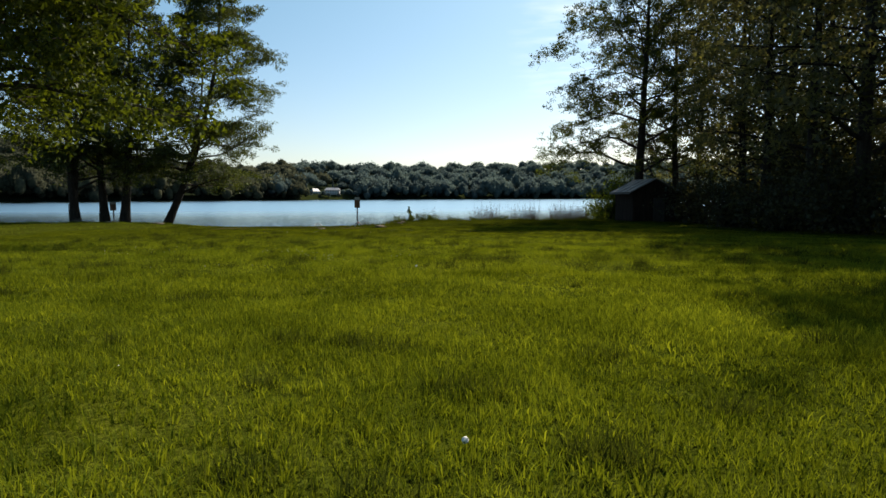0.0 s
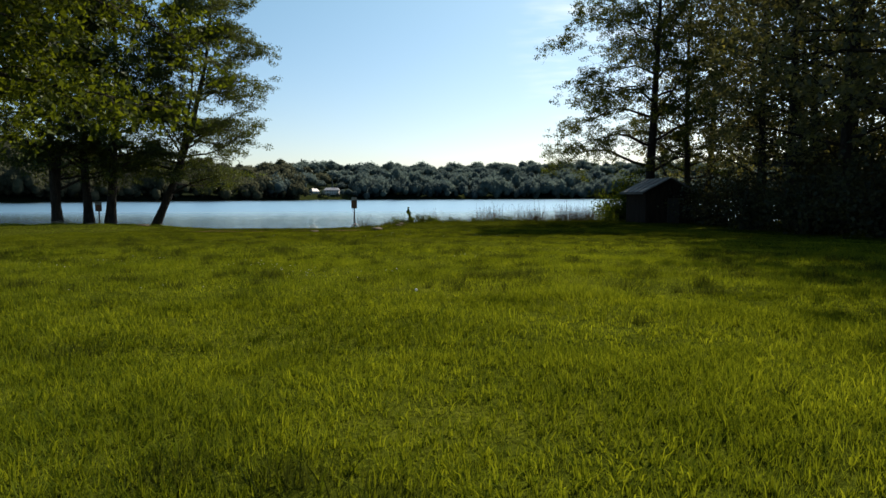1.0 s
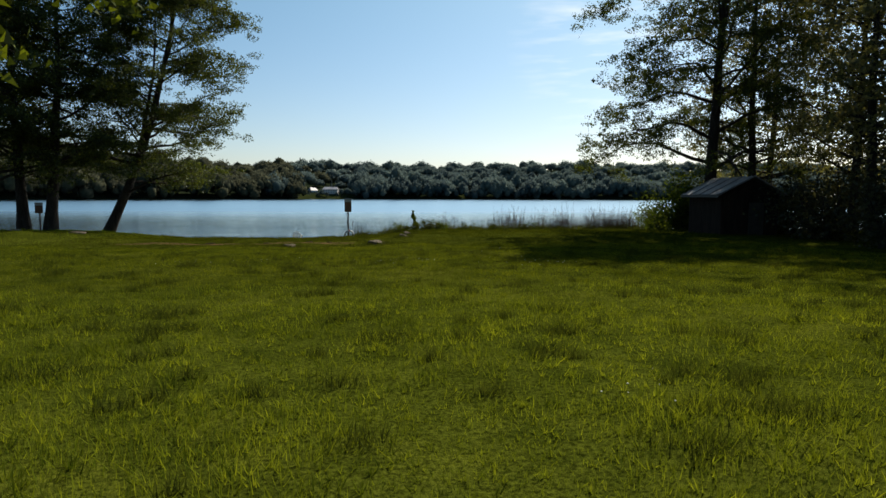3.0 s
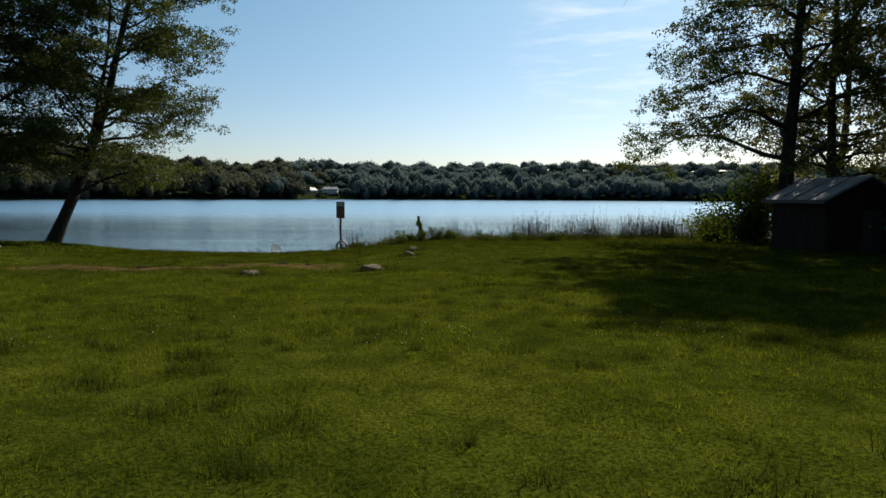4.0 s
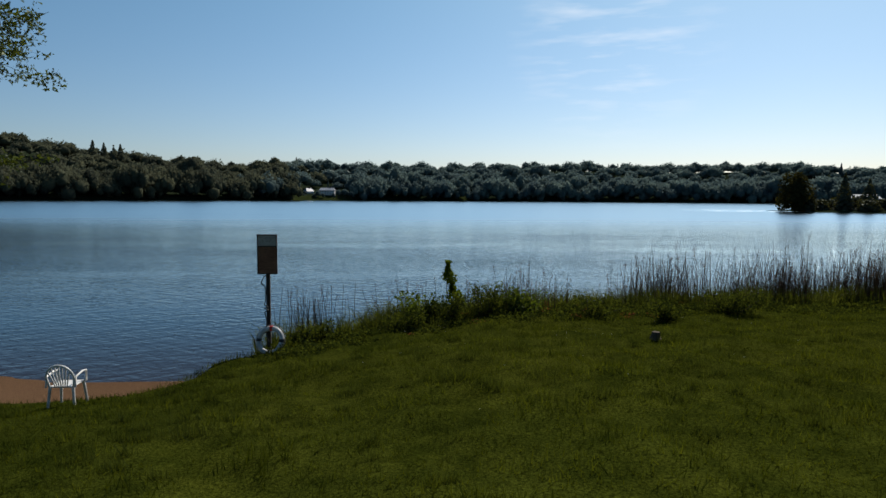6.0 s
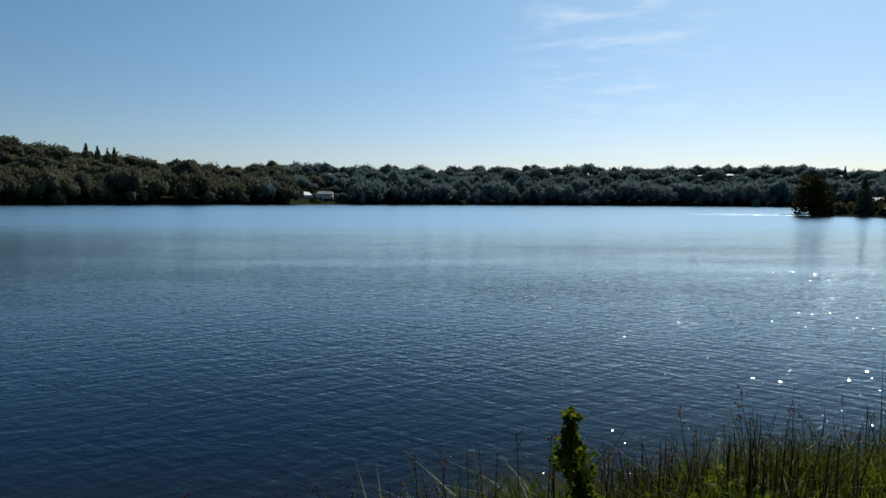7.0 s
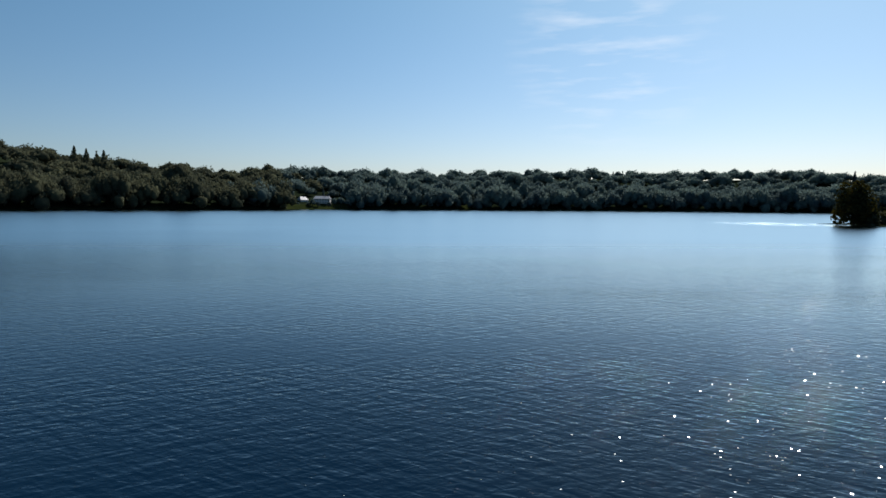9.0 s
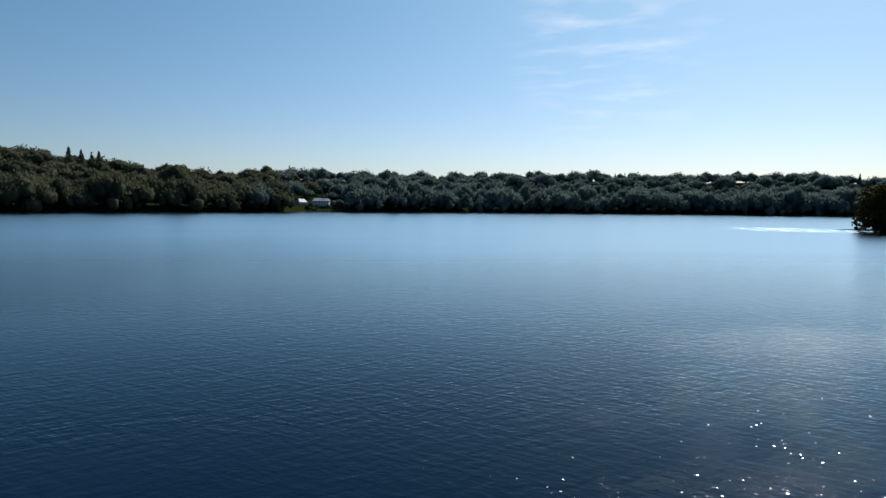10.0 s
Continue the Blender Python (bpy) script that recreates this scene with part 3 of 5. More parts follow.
def build_ground():
    xs, ys = spaced(-1500, 1500, -30, 34, 0.4), spaced(-1500, 60, -60, 12, 0.4)
    gx, gy = np.meshgrid(xs, ys)
    z = ground_z(gx, gy)
    vs = np.stack([gx, gy, z], -1).reshape(-1, 3)
    nx, ny = len(xs), len(ys)
    i = (np.arange(ny - 1)[:, None] * nx + np.arange(nx - 1)[None]).reshape(-1)
    me = mesh_from("ground", vs, np.stack([i, i + 1, i + nx + 1, i + nx], -1), MAT_GROUND)
    at = me.attributes.new("bare", "FLOAT", "POINT")
    at.data.foreach_set("value", bare_mask(vs[:, 0], vs[:, 1]).astype(np.float32))
    # how strongly the painted dimming acts, growing towards the lake
    at = me.attributes.new("dimmed", "FLOAT", "POINT")
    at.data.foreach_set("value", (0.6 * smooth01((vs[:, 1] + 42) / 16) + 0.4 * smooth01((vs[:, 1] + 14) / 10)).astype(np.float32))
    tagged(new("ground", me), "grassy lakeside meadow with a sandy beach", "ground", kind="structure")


build_ground()
bm = bmesh.new()
bmesh.ops.create_grid(bm, x_segments=1, y_segments=1, size=1.0)
bmesh.ops.transform(bm, matrix=Matrix.Translation((0, 988, 0)) @ Matrix.Diagonal((3000, 1000, 1, 1)), verts=bm.verts)
tagged(part("water", bm, MAT_WATER), "calm rippled blue lake water", "lake", kind="structure")


# ---- far shore ----
EYE_X, EYE_Y, EYE_Z = 3.3, -9.4, 5.45
FAR_AZ = [-75, -45, -31, -17, -5, 8.5, 21, 33, 41, 60, 85]
FAR_D = [520, 560, 600, 670, 760, 850, 920, 960, 980, 1000, 1000]
SKY_AZ = [-75, -45, -30.7, -26, -21.5, -19, -14, -9, -5, 1, 5, 8.5, 12, 14.5, 21, 27, 33, 37.5, 38.5, 41, 60, 85]
SKY_EL = [5.6, 5.2, 4.6, 4.1, 3.4, 2.9, 2.9, 3.2, 3.1, 2.95, 2.9, 2.95, 3.25, 3.2, 3.1, 2.95, 3.0, 2.95, 2.6, 2.6, 2.6, 3]


def far_point(az, d):
    return EYE_X + math.sin(radians(az)) * d, EYE_Y + math.cos(radians(az)) * d


def far_ground(az, back):
    """Height of the far land, back metres behind the shoreline at that azimuth."""
    d = np.interp(az, FAR_AZ, FAR_D)
    el = np.interp(az, SKY_AZ, SKY_EL)
    full = (d + 260) * math.tan(radians(el)) + EYE_Z - 14.5
    rise = min(7.0, 0.3 * max(back, 0.0))
    return 1.0 + rise + max(0.0, full - 8.0) * float(smooth01((back - 10) / 250.0)) ** 0.8


def build_far_land():
    azs = np.arange(-75, 85.1, 0.5)
    backs = np.array([-25, -6, 0, 6, 15, 30, 60, 95, 135, 180, 225, 270, 340, 600, 1200])
    vs = []
    for b in backs:
        for a in azs:
            d = float(np.interp(a, FAR_AZ, FAR_D)) + b
            x, y = far_point(a, d)
            vs.append((x, y, far_ground(a, b) if b > 0 else 0.06 * b + 0.4))
    n = len(azs)
    i = (np.arange(len(backs) - 1)[:, None] * n + np.arange(n - 1)[None]).reshape(-1)
    me = mesh_from("far_shore", vs, np.stack([i, i + 1, i + n + 1, i + n], -1), MAT_FAR_DARK)
    me.materials.append(MAT_FARLAWN)
    for p in me.polygons:
        a = math.degrees(math.atan2(p.center.x - EYE_X, p.center.y - EYE_Y))
        b = math.hypot(p.center.x - EYE_X, p.center.y - EYE_Y) - float(np.interp(a, FAR_AZ, FAR_D))
        if (6.2 < a < 8.8 and 0 < b < 28) or (-9.0 < a < -3.5 and 0 < b < 14):
            p.material_index = 1
    tagged(new("far_shore", me), "wooded hills along the far lake shore", "hill", kind="structure")


def pointed_crown(rng, n, rx, rz, size):
    """Leaf clumps over the outside of a pointed crown, base at 0."""
    t = rng.uniform(0, 1, n) ** 0.6
    a = rng.uniform(0, 2 * np.pi, n)
    rr = rx * t * rng.uniform(0.6, 1.1, n)
    c = np.stack([rr * np.cos(a), rr * np.sin(a), rz * (1 - t)], 1)
    nor = np.stack([np.cos(a), np.sin(a), np.full(n, 0.6)], 1) + rng.normal(size=(n, 3)) * 0.28
    nor /= np.linalg.norm(nor, axis=1)[:, None]
    a = rng.normal(size=(n, 3))
    u = a - nor * (a * nor).sum(1)[:, None]
    u /= np.linalg.norm(u, axis=1)[:, None]
    w = np.cross(nor, u)
    s = (size * rng.uniform(0.6, 1.4, n))[:, None]
    return np.stack([c - u * s * 0.5, c + w * s * 0.45, c + u * s * 0.5, c - w * s * 0.45], 1).reshape(-1, 3)


def leafy_crown(rng, rx, rz, k, cards, size, cone=False):
    """Leaf clumps gathered round several hubs, as triangles."""
    if cone:
        c = pointed_crown(rng, cards, rx, rz, size)
    else:
        i = np.arange(k)
        u, ang = (i + 0.5) / k, 2.4 * i + rng.uniform(-0.5, 0.5, k)
        off = 0.62 * rx * (1 - 0.72 * u) * rng.uniform(0.6, 1.15, k)
        hub = np.stack([off * np.cos(ang), off * np.sin(ang), rz * (0.20 + 0.56 * u)], 1)
        rad = rx * rng.uniform(0.34, 0.62, k)
        pick = rng.choice(k, cards, p=rad ** 2 / (rad ** 2).sum())
        way = rng.normal(size=(cards, 3))
        way /= np.linalg.norm(way, axis=1)[:, None]
        r = (rad[pick] * rng.uniform(0.62, 1.02, cards))[:, None]
        mid = hub[pick] + way * r * np.array([1, 1, min(1.25, rz / (1.8 * rx))])
        nor = way * 0.8 + rng.normal(size=(cards, 3)) * 0.4 + np.array([0, 0, 0.25])
        nor /= np.linalg.norm(nor, axis=1)[:, None]
        t = rng.normal(size=(cards, 3))
        u = t - nor * (t * nor).sum(1)[:, None]
        u /= np.linalg.norm(u, axis=1)[:, None]
        v = np.cross(nor, u)
        sz = (size * rng.uniform(0.6, 1.4, cards))[:, None]
        c = np.stack([mid - u * sz * 0.5, mid + v * sz * 0.45, mid + u * sz * 0.5, mid - v * sz * 0.45], 1).reshape(-1, 3)
    q = np.arange(len(c)).reshape(-1, 4)
    return c, np.concatenate([q[:, [0, 1, 2]], q[:, [0, 2, 3]]])


def unit_ball(sub):
    bm = bmesh.new()
    bmesh.ops.create_icosphere(bm, subdivisions=sub, radius=1.0)
    v = np.array([p.co[:] for p in bm.verts])
    f = np.array([[p.index for p in q.verts] for q in bm.faces])
    bm.free()
    return v, f


BALL = unit_ball(1)


def round_crown(rng, rx, rz, k, sprigs, size):
    """A broad crown of k uneven lobes with loose sprigs on its skin, base at 0."""
    bv, bf = BALL
    i = np.arange(k)
    u, ang = (i + 0.5) / k, 2.4 * i + rng.uniform(-0.5, 0.5, k)
    away = np.sqrt(1 - u) * rng.uniform(0.85, 1.05, k)
    off = 0.68 * rx * away
    hub = np.stack([off * np.cos(ang), off * np.sin(ang), rz * (0.24 + 0.40 * np.sqrt(np.clip(1 - away ** 2, 0, 1)) + rng.uniform(-0.06, 0.04, k))], 1)
    rad = rx * rng.uniform(0.34, 0.50, k)
    vs, fs = [], []
    for n in range(k):
        bump = 1 + rng.normal(size=(len(bv), 1)) * 0.10
        vs.append(hub[n] + bv * bump * rad[n] * 0.88 * np.array([1, 1, min(1.2, rz / (1.9 * rx))]))
        fs.append(bf + n * len(bv))
    base = k * len(bv)
    pick = rng.integers(0, k, sprigs)
    way = rng.normal(size=(sprigs, 3))
    way[:, 2] = np.abs(way[:, 2] + 0.3)
    way /= np.linalg.norm(way, axis=1)[:, None]
    c = hub[pick] + way * (rad[pick] * rng.uniform(0.84, 1.08, sprigs))[:, None]
    lv, lf = leaf_cards(c, size, rng, 0.0, 1.0, 0.0, True)
    return np.concatenate(vs + [lv]), np.concatenate(fs + [lf + base])


def build_far_woods():
    rng = np.random.default_rng(11)
    protos = [round_crown(rng, 10.5 + 2.5 * (i % 3), 17.5 + 1.5 * (i % 4), 11, 320, 1.85) for i in range(10)]
    firs = [leafy_crown(rng, 4.2, 19, 0, 220, 2.0, True) for i in range(2)]
    left, right = [], []
    for row, back in enumerate((4, 20, 44, 76, 116, 162, 208, 250, 285)):
        az = -42.0
        while az < 46.0:
            d0 = float(np.interp(az, FAR_AZ, FAR_D))
            az += 600.0 / d0 * rng.uniform(0.4, 1.6)
            if row < 2 and (-8.3 < az < -3.8 or 6.4 < az < 8.4) and rng.uniform() < 0.6:
                continue
            if row < 3 and -8.8 < az < -4.2 or row < 3 and abs(az + 14.1) < 0.5:
                continue
            b = back + rng.uniform(-9, 9)
            d = d0 + max(b, 2)
            x, y = far_point(az, d)
            ridge = 14.5 < az < 22 and row > 7
            p, f = firs[rng.integers(0, 2)] if ridge or rng.uniform() < 0.008 else protos[rng.integers(0, 10)]
            k = rng.uniform(0.55, 1.25) * (0.85 if ridge else 1.0) if row > 1 else rng.uniform(0.75, 1.15)
            a = rng.uniform(0, 6.28)
            ca, sa = math.cos(a), math.sin(a)
            spin = np.array([[ca, sa, 0], [-sa, ca, 0], [0, 0, 1]])
            q = p @ spin * np.array([k, k, k * rng.uniform(0.9, 1.1) * (1.65 if row < 2 else 1.0)])
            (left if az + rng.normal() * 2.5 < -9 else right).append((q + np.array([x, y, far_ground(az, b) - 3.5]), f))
    for trees, mat, label in ((left, MAT_FAR_WARM, "dark olive deciduous woods on the nearer hill"), (right, MAT_FAR_HAZY, "hazy blue-green deciduous woods on the far hills")):
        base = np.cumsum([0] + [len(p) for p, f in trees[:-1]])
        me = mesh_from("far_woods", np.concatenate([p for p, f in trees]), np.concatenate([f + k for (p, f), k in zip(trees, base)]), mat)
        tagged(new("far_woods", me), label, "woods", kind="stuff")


def far_tree(seed, az, back, rx, rz, n, size, label, cone=False, z=None, d=None, mat=None, loose=False):
    rng = np.random.default_rng(seed)
    dist = (float(np.interp(az, FAR_AZ, FAR_D)) + back) if d is None else d
    x, y = far_point(az, dist)
    root = empty("tree", (x, y, far_ground(az, back) if z is None else z), label, "tree")
    v, f = tubes([(np.array([[0, 0, -1.0], [0.1, 0, rz * 0.3], [0, 0.1, rz * 0.75]]), np.array([0.5, 0.4, 0.12]))], 7)
    part_mesh("trunk", mesh_from("trunk", v, f, MAT_BARK), root)
    if cone or loose:
        vs, fs = leafy_crown(rng, rx, rz, 11, n, size, cone)
    else:
        vs, fs = round_crown(rng, rx, rz, 14, n, size * 0.6)
    me = mesh_from("crown", vs, fs, mat or (MAT_FAR_HAZY if az > -9 else MAT_FAR_WARM), smooth=not (cone or loose))
    part_mesh("crown", me, root)


build_far_land()
build_far_woods()
for i, (az, back, rx, rz) in enumerate([(-17.3, 45, 17, 44), (-14.4, 40, 9, 30), (1.0, 60, 13, 36), (8.3, 70, 7, 34), (-10.3, 95, 12, 28), (11.5, 120, 18, 30), (14.0, 130, 20, 30)]):
    far_tree(200 + i, az, back, rx, rz, 900, 2.6, "tall round-crowned tree standing out of the far woods")
for i, (az, back, rz) in enumerate([(-24.8, 170, 26), (-24.0, 175, 24), (-23.3, 165, 24), (-22.8, 160, 28)]):
    far_tree(220 + i, az, back, 8.0, rz, 420, 2.2, "dark pointed conifer on the far ridge", True)


def house(name, az, d, z, w, dp, h, rh, turn, label, cols, storeys, roof_mat):
    x, y = far_point(az, d)
    root = empty(name, (x, y, z), label, "house")
    root.rotation_euler = (0, 0, radians(turn))
    body = part("wall", box_bm((w, dp, h), (0, 0, h / 2), 0.05), MAT_WHITE, root)
    bm = bmesh.new()
    o = 0.6
    a = [bm.verts.new(p) for p in ((-w / 2 - o, -dp / 2 - o, h), (w / 2 + o, -dp / 2 - o, h), (w / 2 + o, dp / 2 + o, h), (-w / 2 - o, dp / 2 + o, h), (-w / 2 + 1.5, 0, h + rh), (w / 2 - 1.5, 0, h + rh))]
    for f in ((0, 1, 5, 4), (2, 3, 4, 5), (1, 2, 5), (3, 0, 4), (3, 2, 1, 0)):
        bm.faces.new([a[i] for i in f])
    roof = part("roof", bm, roof_mat, root)
    part("chimney", box_bm((0.9, 0.9, 2.2), (w * 0.2, 0, h + rh), 0.05), MAT_STONE, roof)
    for r in range(storeys):
        for c in range(cols):
            px = -w / 2 + (c + 0.5) * w / cols
            win = part("window", box_bm((1.3, 0.12, 1.5), (px, -dp / 2 - 0.04, 1.6 + r * 2.9), 0.02), MAT_WHITE, root)
            part("pane", box_bm((1.1, 0.04, 1.3), (px, -dp / 2 - 0.1, 1.6 + r * 2.9), 0.01), MAT_GLASS, win)
    return root


house("villa", -5.7, 776, 6.5, 19, 10, 6.0, 3.2, -5, "white two-storey villa with a pale roof", 6, 2, MAT_TILE)
for i, (az, rx, rz) in enumerate([(-6.55, 4.0, 11.0), (-5.15, 2.6, 7.0), (-4.7, 4.5, 13.0), (-4.1, 5.0, 14.0), (-8.3, 4.5, 12.0), (-8.9, 5.0, 14.0), (-6.9, 2.5, 6.0), (-3.5, 4.0, 10.0), (-7.8, 2.5, 6.0), (-6.1, 2.4, 7.0)]):
    far_tree(280 + i, az, 0, rx, rz, 260, 1.3, "garden tree in front of the white villa", z=3.0, d=757, mat=MAT_FAR_HAZY)
house("villa_wing", -7.4, 772, 6.5, 10, 8, 4.4, 4.0, 40, "white gabled wing beside the villa", 3, 1, MAT_TILE)

house("cottage", -14.1, 735, 14.0, 13, 8, 5.0, 3.0, 8, "pale cottage half hidden in the far woods", 4, 2, MAT_TILE)

# ---- headland with trees and a house ----
def build_headland():
    n, m = 40, 10
    vs = []
    for j in range(m):
        r = 1.15 - j / (m - 1) * 1.15
        for i in range(n):
            a = 2 * math.pi * i / n
            k = 1 + 0.12 * math.sin(3 * a + 1) + 0.06 * math.sin(7 * a)
            vs.append((95 * r * k * math.cos(a), 26 * r * k * math.sin(a), 1.3 * float(smooth01((1.05 - r) / 0.3)) - 0.4))
    fs = [(j * n + i, j * n + (i + 1) % n, (j + 1) * n + (i + 1) % n, (j + 1) * n + i) for j in range(m - 1) for i in range(n)]
    ob = new("headland", mesh_from("headland", vs, fs, MAT_FAR_DARK))
    x, y = far_point(48.5, 345)
    ob.matrix_basis = pose(x, y, 0, 0, 0, -30)
    tagged(ob, "low dark wooded headland", "headland", kind="structure")


build_headland()
far_tree(240, 35.6, 0, 9.0, 20.8, 3800, 1.1, "ragged willow with olive-brown leaves at the headland's tip", z=-2.0, d=318, mat=MAT_WILLOW, loose=True)
far_tree(241, 39.0, 0, 5.0, 17.5, 900, 1.0, "dark fir on the headland", True, z=0.2, d=322, mat=MAT_UNDER)
far_tree(242, 40.6, 0, 5.4, 15.0, 900, 1.0, "dark fir on the headland", True, z=0.2, d=331, mat=MAT_UNDER)
for i in range(22):
    far_tree(250 + i, 36.6 + i * 0.8, 0, 4.4 + i % 3, 9.0 + (i * 5) % 5, 700, 1.2, "dense shrubby tree on the headland", z=-2.2, d=318 + (i * 7) % 17, mat=MAT_UNDER, loose=True)
house("boathouse", 40.3, 345, 2.6, 12, 8, 3.6, 2.0, -38, "low house with a white roof on the headland", 4, 2, MAT_WHITE)


# ---- trees ----
def limb_line(rng, p, way, length, r0, curve, seg=6, jitter=0.12):
    """A bending branch: points and radii. curve: how the upward share changes on the way."""
    pts, rad = [np.array(p, float)], [r0]
    w = np.array(way, float)
    for i in range(seg):
        w = w + np.array([0, 0, curve[0] + (curve[1] - curve[0]) * i / seg]) / seg + rng.normal(size=3) * jitter
        w /= np.linalg.norm(w)
        pts.append(pts[-1] + w * length / seg)
        rad.append(max(r0 * (1 - (i + 1) / (seg + 0.6)), 0.008))
    return np.array(pts), np.array(rad)


def grow_tree(name, seed, height, radius, lean, crown_from, reach, limbs, subs, leaves, leaf, mat, rise=(0.5, -0.35), flat=0.35, spread=0.34, fork=None, side=None, twigs=3, joined=False, knot=12, sub_len=(0.2, 0.4), wild=0.14):
    """One tree with its foot at the origin: trunk, branches, crown. reach: limb length over the crown's height, as five values.
    side: an azimuth (radians) that limbs favour, with its weight."""
    rng = np.random.default_rng(seed)
    n = 14
    t = np.linspace(0, 1, n)
    bend = np.cumsum(rng.normal(size=(n, 2)) * 0.012 * height, 0) * 0.25
    trunk = np.stack([lean[0] * height * (1 - (1 - t) ** 2.2) + bend[:, 0] * t, lean[1] * height * (1 - (1 - t) ** 2.2) + bend[:, 1] * t, height * t], 1)
    trad = radius * (1 - 0.93 * t ** 0.9) + radius * 0.32 * np.exp(-t * height / 0.5)
    trunk[0, 2] = -0.25
    lines = [(trunk, trad)]
    if fork:
        fp = trunk.copy()
        fp[:, 0] += fork[0] * t * height * (1 - 0.3 * t)
        fp[:, 1] += fork[1] * t * height
        fp[:, 2] *= fork[2]
        lines.append((fp, trad * 0.62))
    stems = [trunk] + ([lines[1][0]] if fork else [])
    big, small, tips = [], [], []
    for k in range(limbs):
        stem = stems[0] if not fork or k % 3 else stems[1]
        f = crown_from + (1 - crown_from) * ((k + rng.uniform(0, 0.8)) / limbs) ** 0.9
        p = np.array([np.interp(f, t, stem[:, c]) for c in range(3)])
        az = k * 2.399 + rng.uniform(-0.4, 0.4)
        if side and rng.uniform() < side[1]:
            az = side[0] + rng.normal() * 0.7
        g = (f - crown_from) / (1 - crown_from)
        length = np.interp(g, np.linspace(0, 1, len(reach)), reach) * rng.uniform(0.75, 1.15)
        up = rise[0] * (0.55 + 0.9 * g)
        way = np.array([math.cos(az), math.sin(az), up])
        r0 = max(0.02, float(np.interp(f, t, trad)) * 0.42)
        lp, lr = limb_line(rng, p, way / np.linalg.norm(way), length, r0, (0.15, rise[1] * (1.2 - g)), 7, wild)
        big.append((lp, lr))
        for j in range(subs):
            h = 0.28 + 0.72 * (j + rng.uniform(0, 0.9)) / subs
            q = np.array([np.interp(h, np.linspace(0, 1, len(lp)), lp[:, c]) for c in range(3)])
            along = lp[min(len(lp) - 1, int(h * 7) + 1)] - lp[max(0, int(h * 7) - 1)]
            along /= np.linalg.norm(along) + 1e-9
            cross = np.cross(along, (0, 0, 1)) * (1 if j % 2 else -1)
            sway = along * 0.6 + cross * rng.uniform(0.5, 1.0) + np.array([0, 0, rng.uniform(-0.25, 0.3)])
            sl = length * rng.uniform(*sub_len) * (1.15 - 0.5 * h) + 0.3
            sp, sr = limb_line(rng, q, sway / np.linalg.norm(sway), sl, max(0.014, r0 * 0.42 * (1 - 0.6 * h)), (0.05, -0.5), 4, wild + 0.04)
            fine = [(sp, sr)]
            tips.append(sp)
            for _ in range(twigs):
                i = rng.integers(1, 5)
                tw = rng.normal(size=3) * np.array([1, 1, 0.5]) + np.array([0, 0, -0.15])
                tp = np.stack([sp[i], sp[i] + tw / np.linalg.norm(tw) * sl * 0.2, sp[i] + tw / np.linalg.norm(tw) * sl * 0.42 + np.array([0, 0, -0.08 * sl])])
                tips.append(np.concatenate([tp, tp[-1:], tp[1:2]]))
                fine.append((tp, np.array([0.009, 0.006, 0.003])))
            small.append(fine)
    root = empty(name)
    v, f = tubes(lines, 10)
    if joined:
        v1, f1 = tubes(big, 5)
        v2, f2 = tubes([q[0] for q in small], 3)
        f = np.concatenate([f, f1 + len(v), f2 + len(v) + len(v1)])
        v = np.concatenate([v, v1, v2])
    part_mesh("trunk", mesh_from("trunk", v, f, MAT_BARK), root)
    if not joined:
        for k, bough in enumerate(big):
            v, f = tubes([bough], 6)
            v2, f2 = tubes([q for group in small[k * subs:(k + 1) * subs] for q in group], 3)
            part_mesh("bough", mesh_from("bough", np.concatenate([v, v2]), np.concatenate([f, f2 + len(v)]), MAT_BARK), root)
    tips = np.array(tips)
    knots = leaves // knot
    m = rng.integers(0, len(tips), knots)
    a = np.clip(rng.integers(1, 5, knots) + rng.normal(size=knots) * 0.22 - 0.02, 0, 3.999)
    i = a.astype(int)
    fr = (a - i)[:, None]
    c = tips[m, i] * (1 - fr) + tips[m, i + 1] * fr
    c = c + np.clip(rng.normal(size=(knots, 3)), -1.6, 1.6) * np.array([spread, spread, spread * (1 - flat)])
    c = np.repeat(c, knot, 0)
    c = c + np.clip(rng.normal(size=c.shape), -1.8, 1.8) * leaf * np.array([1.15, 1.15, 1.15 * (1 - flat)])
    v, f = leaf_cards(c, leaf, rng, flat * 0.6, 0.9, 0.0, True)
    part_mesh("crown", mesh_from("crown", v, f, mat, smooth=False), root)
    return root


def plant(ob, x, y, turn=0.0, sink=0.05, scale=1.0, z=None):
    ob.matrix_basis = pose(x, y, (float(ground_z(x, y)) if z is None else z) - sink, 0, 0, turn) @ Matrix.Scale(scale, 4)


def also(ob, x, y, turn, scale=1.0, sink=0.05):
    c = copy_thing(ob, pose(x, y, float(ground_z(x, y)) - sink, 0, 0, turn))
    c.scale = (scale, scale, scale)
    return c


ta = grow_tree("tree", 21, 25.0, 0.38, (0.23, 0.03), 0.16, [6.8, 6.7, 6.1, 5.0, 3.6, 1.6], 80, 9, 160000, 0.13, MAT_ALDER, (0.30, -0.34), flat=0.5, spread=0.30, knot=9, fork=(-0.12, 0.02, 0.8))
plant(ta, -18.3, 2.9)
tagged(ta, "leaning double-stemmed alder on the lake bank", "tree", "lakeside alders")
tb = grow_tree("tree", 22, 21.0, 0.42, (0.05, 0.01), 0.22, [4.8, 6.2, 5.6, 4.2, 1.6], 52, 8, 60000, 0.15, MAT_ALDER, (0.30, -0.4), spread=0.28)
plant(tb, -20.7, 0.0)
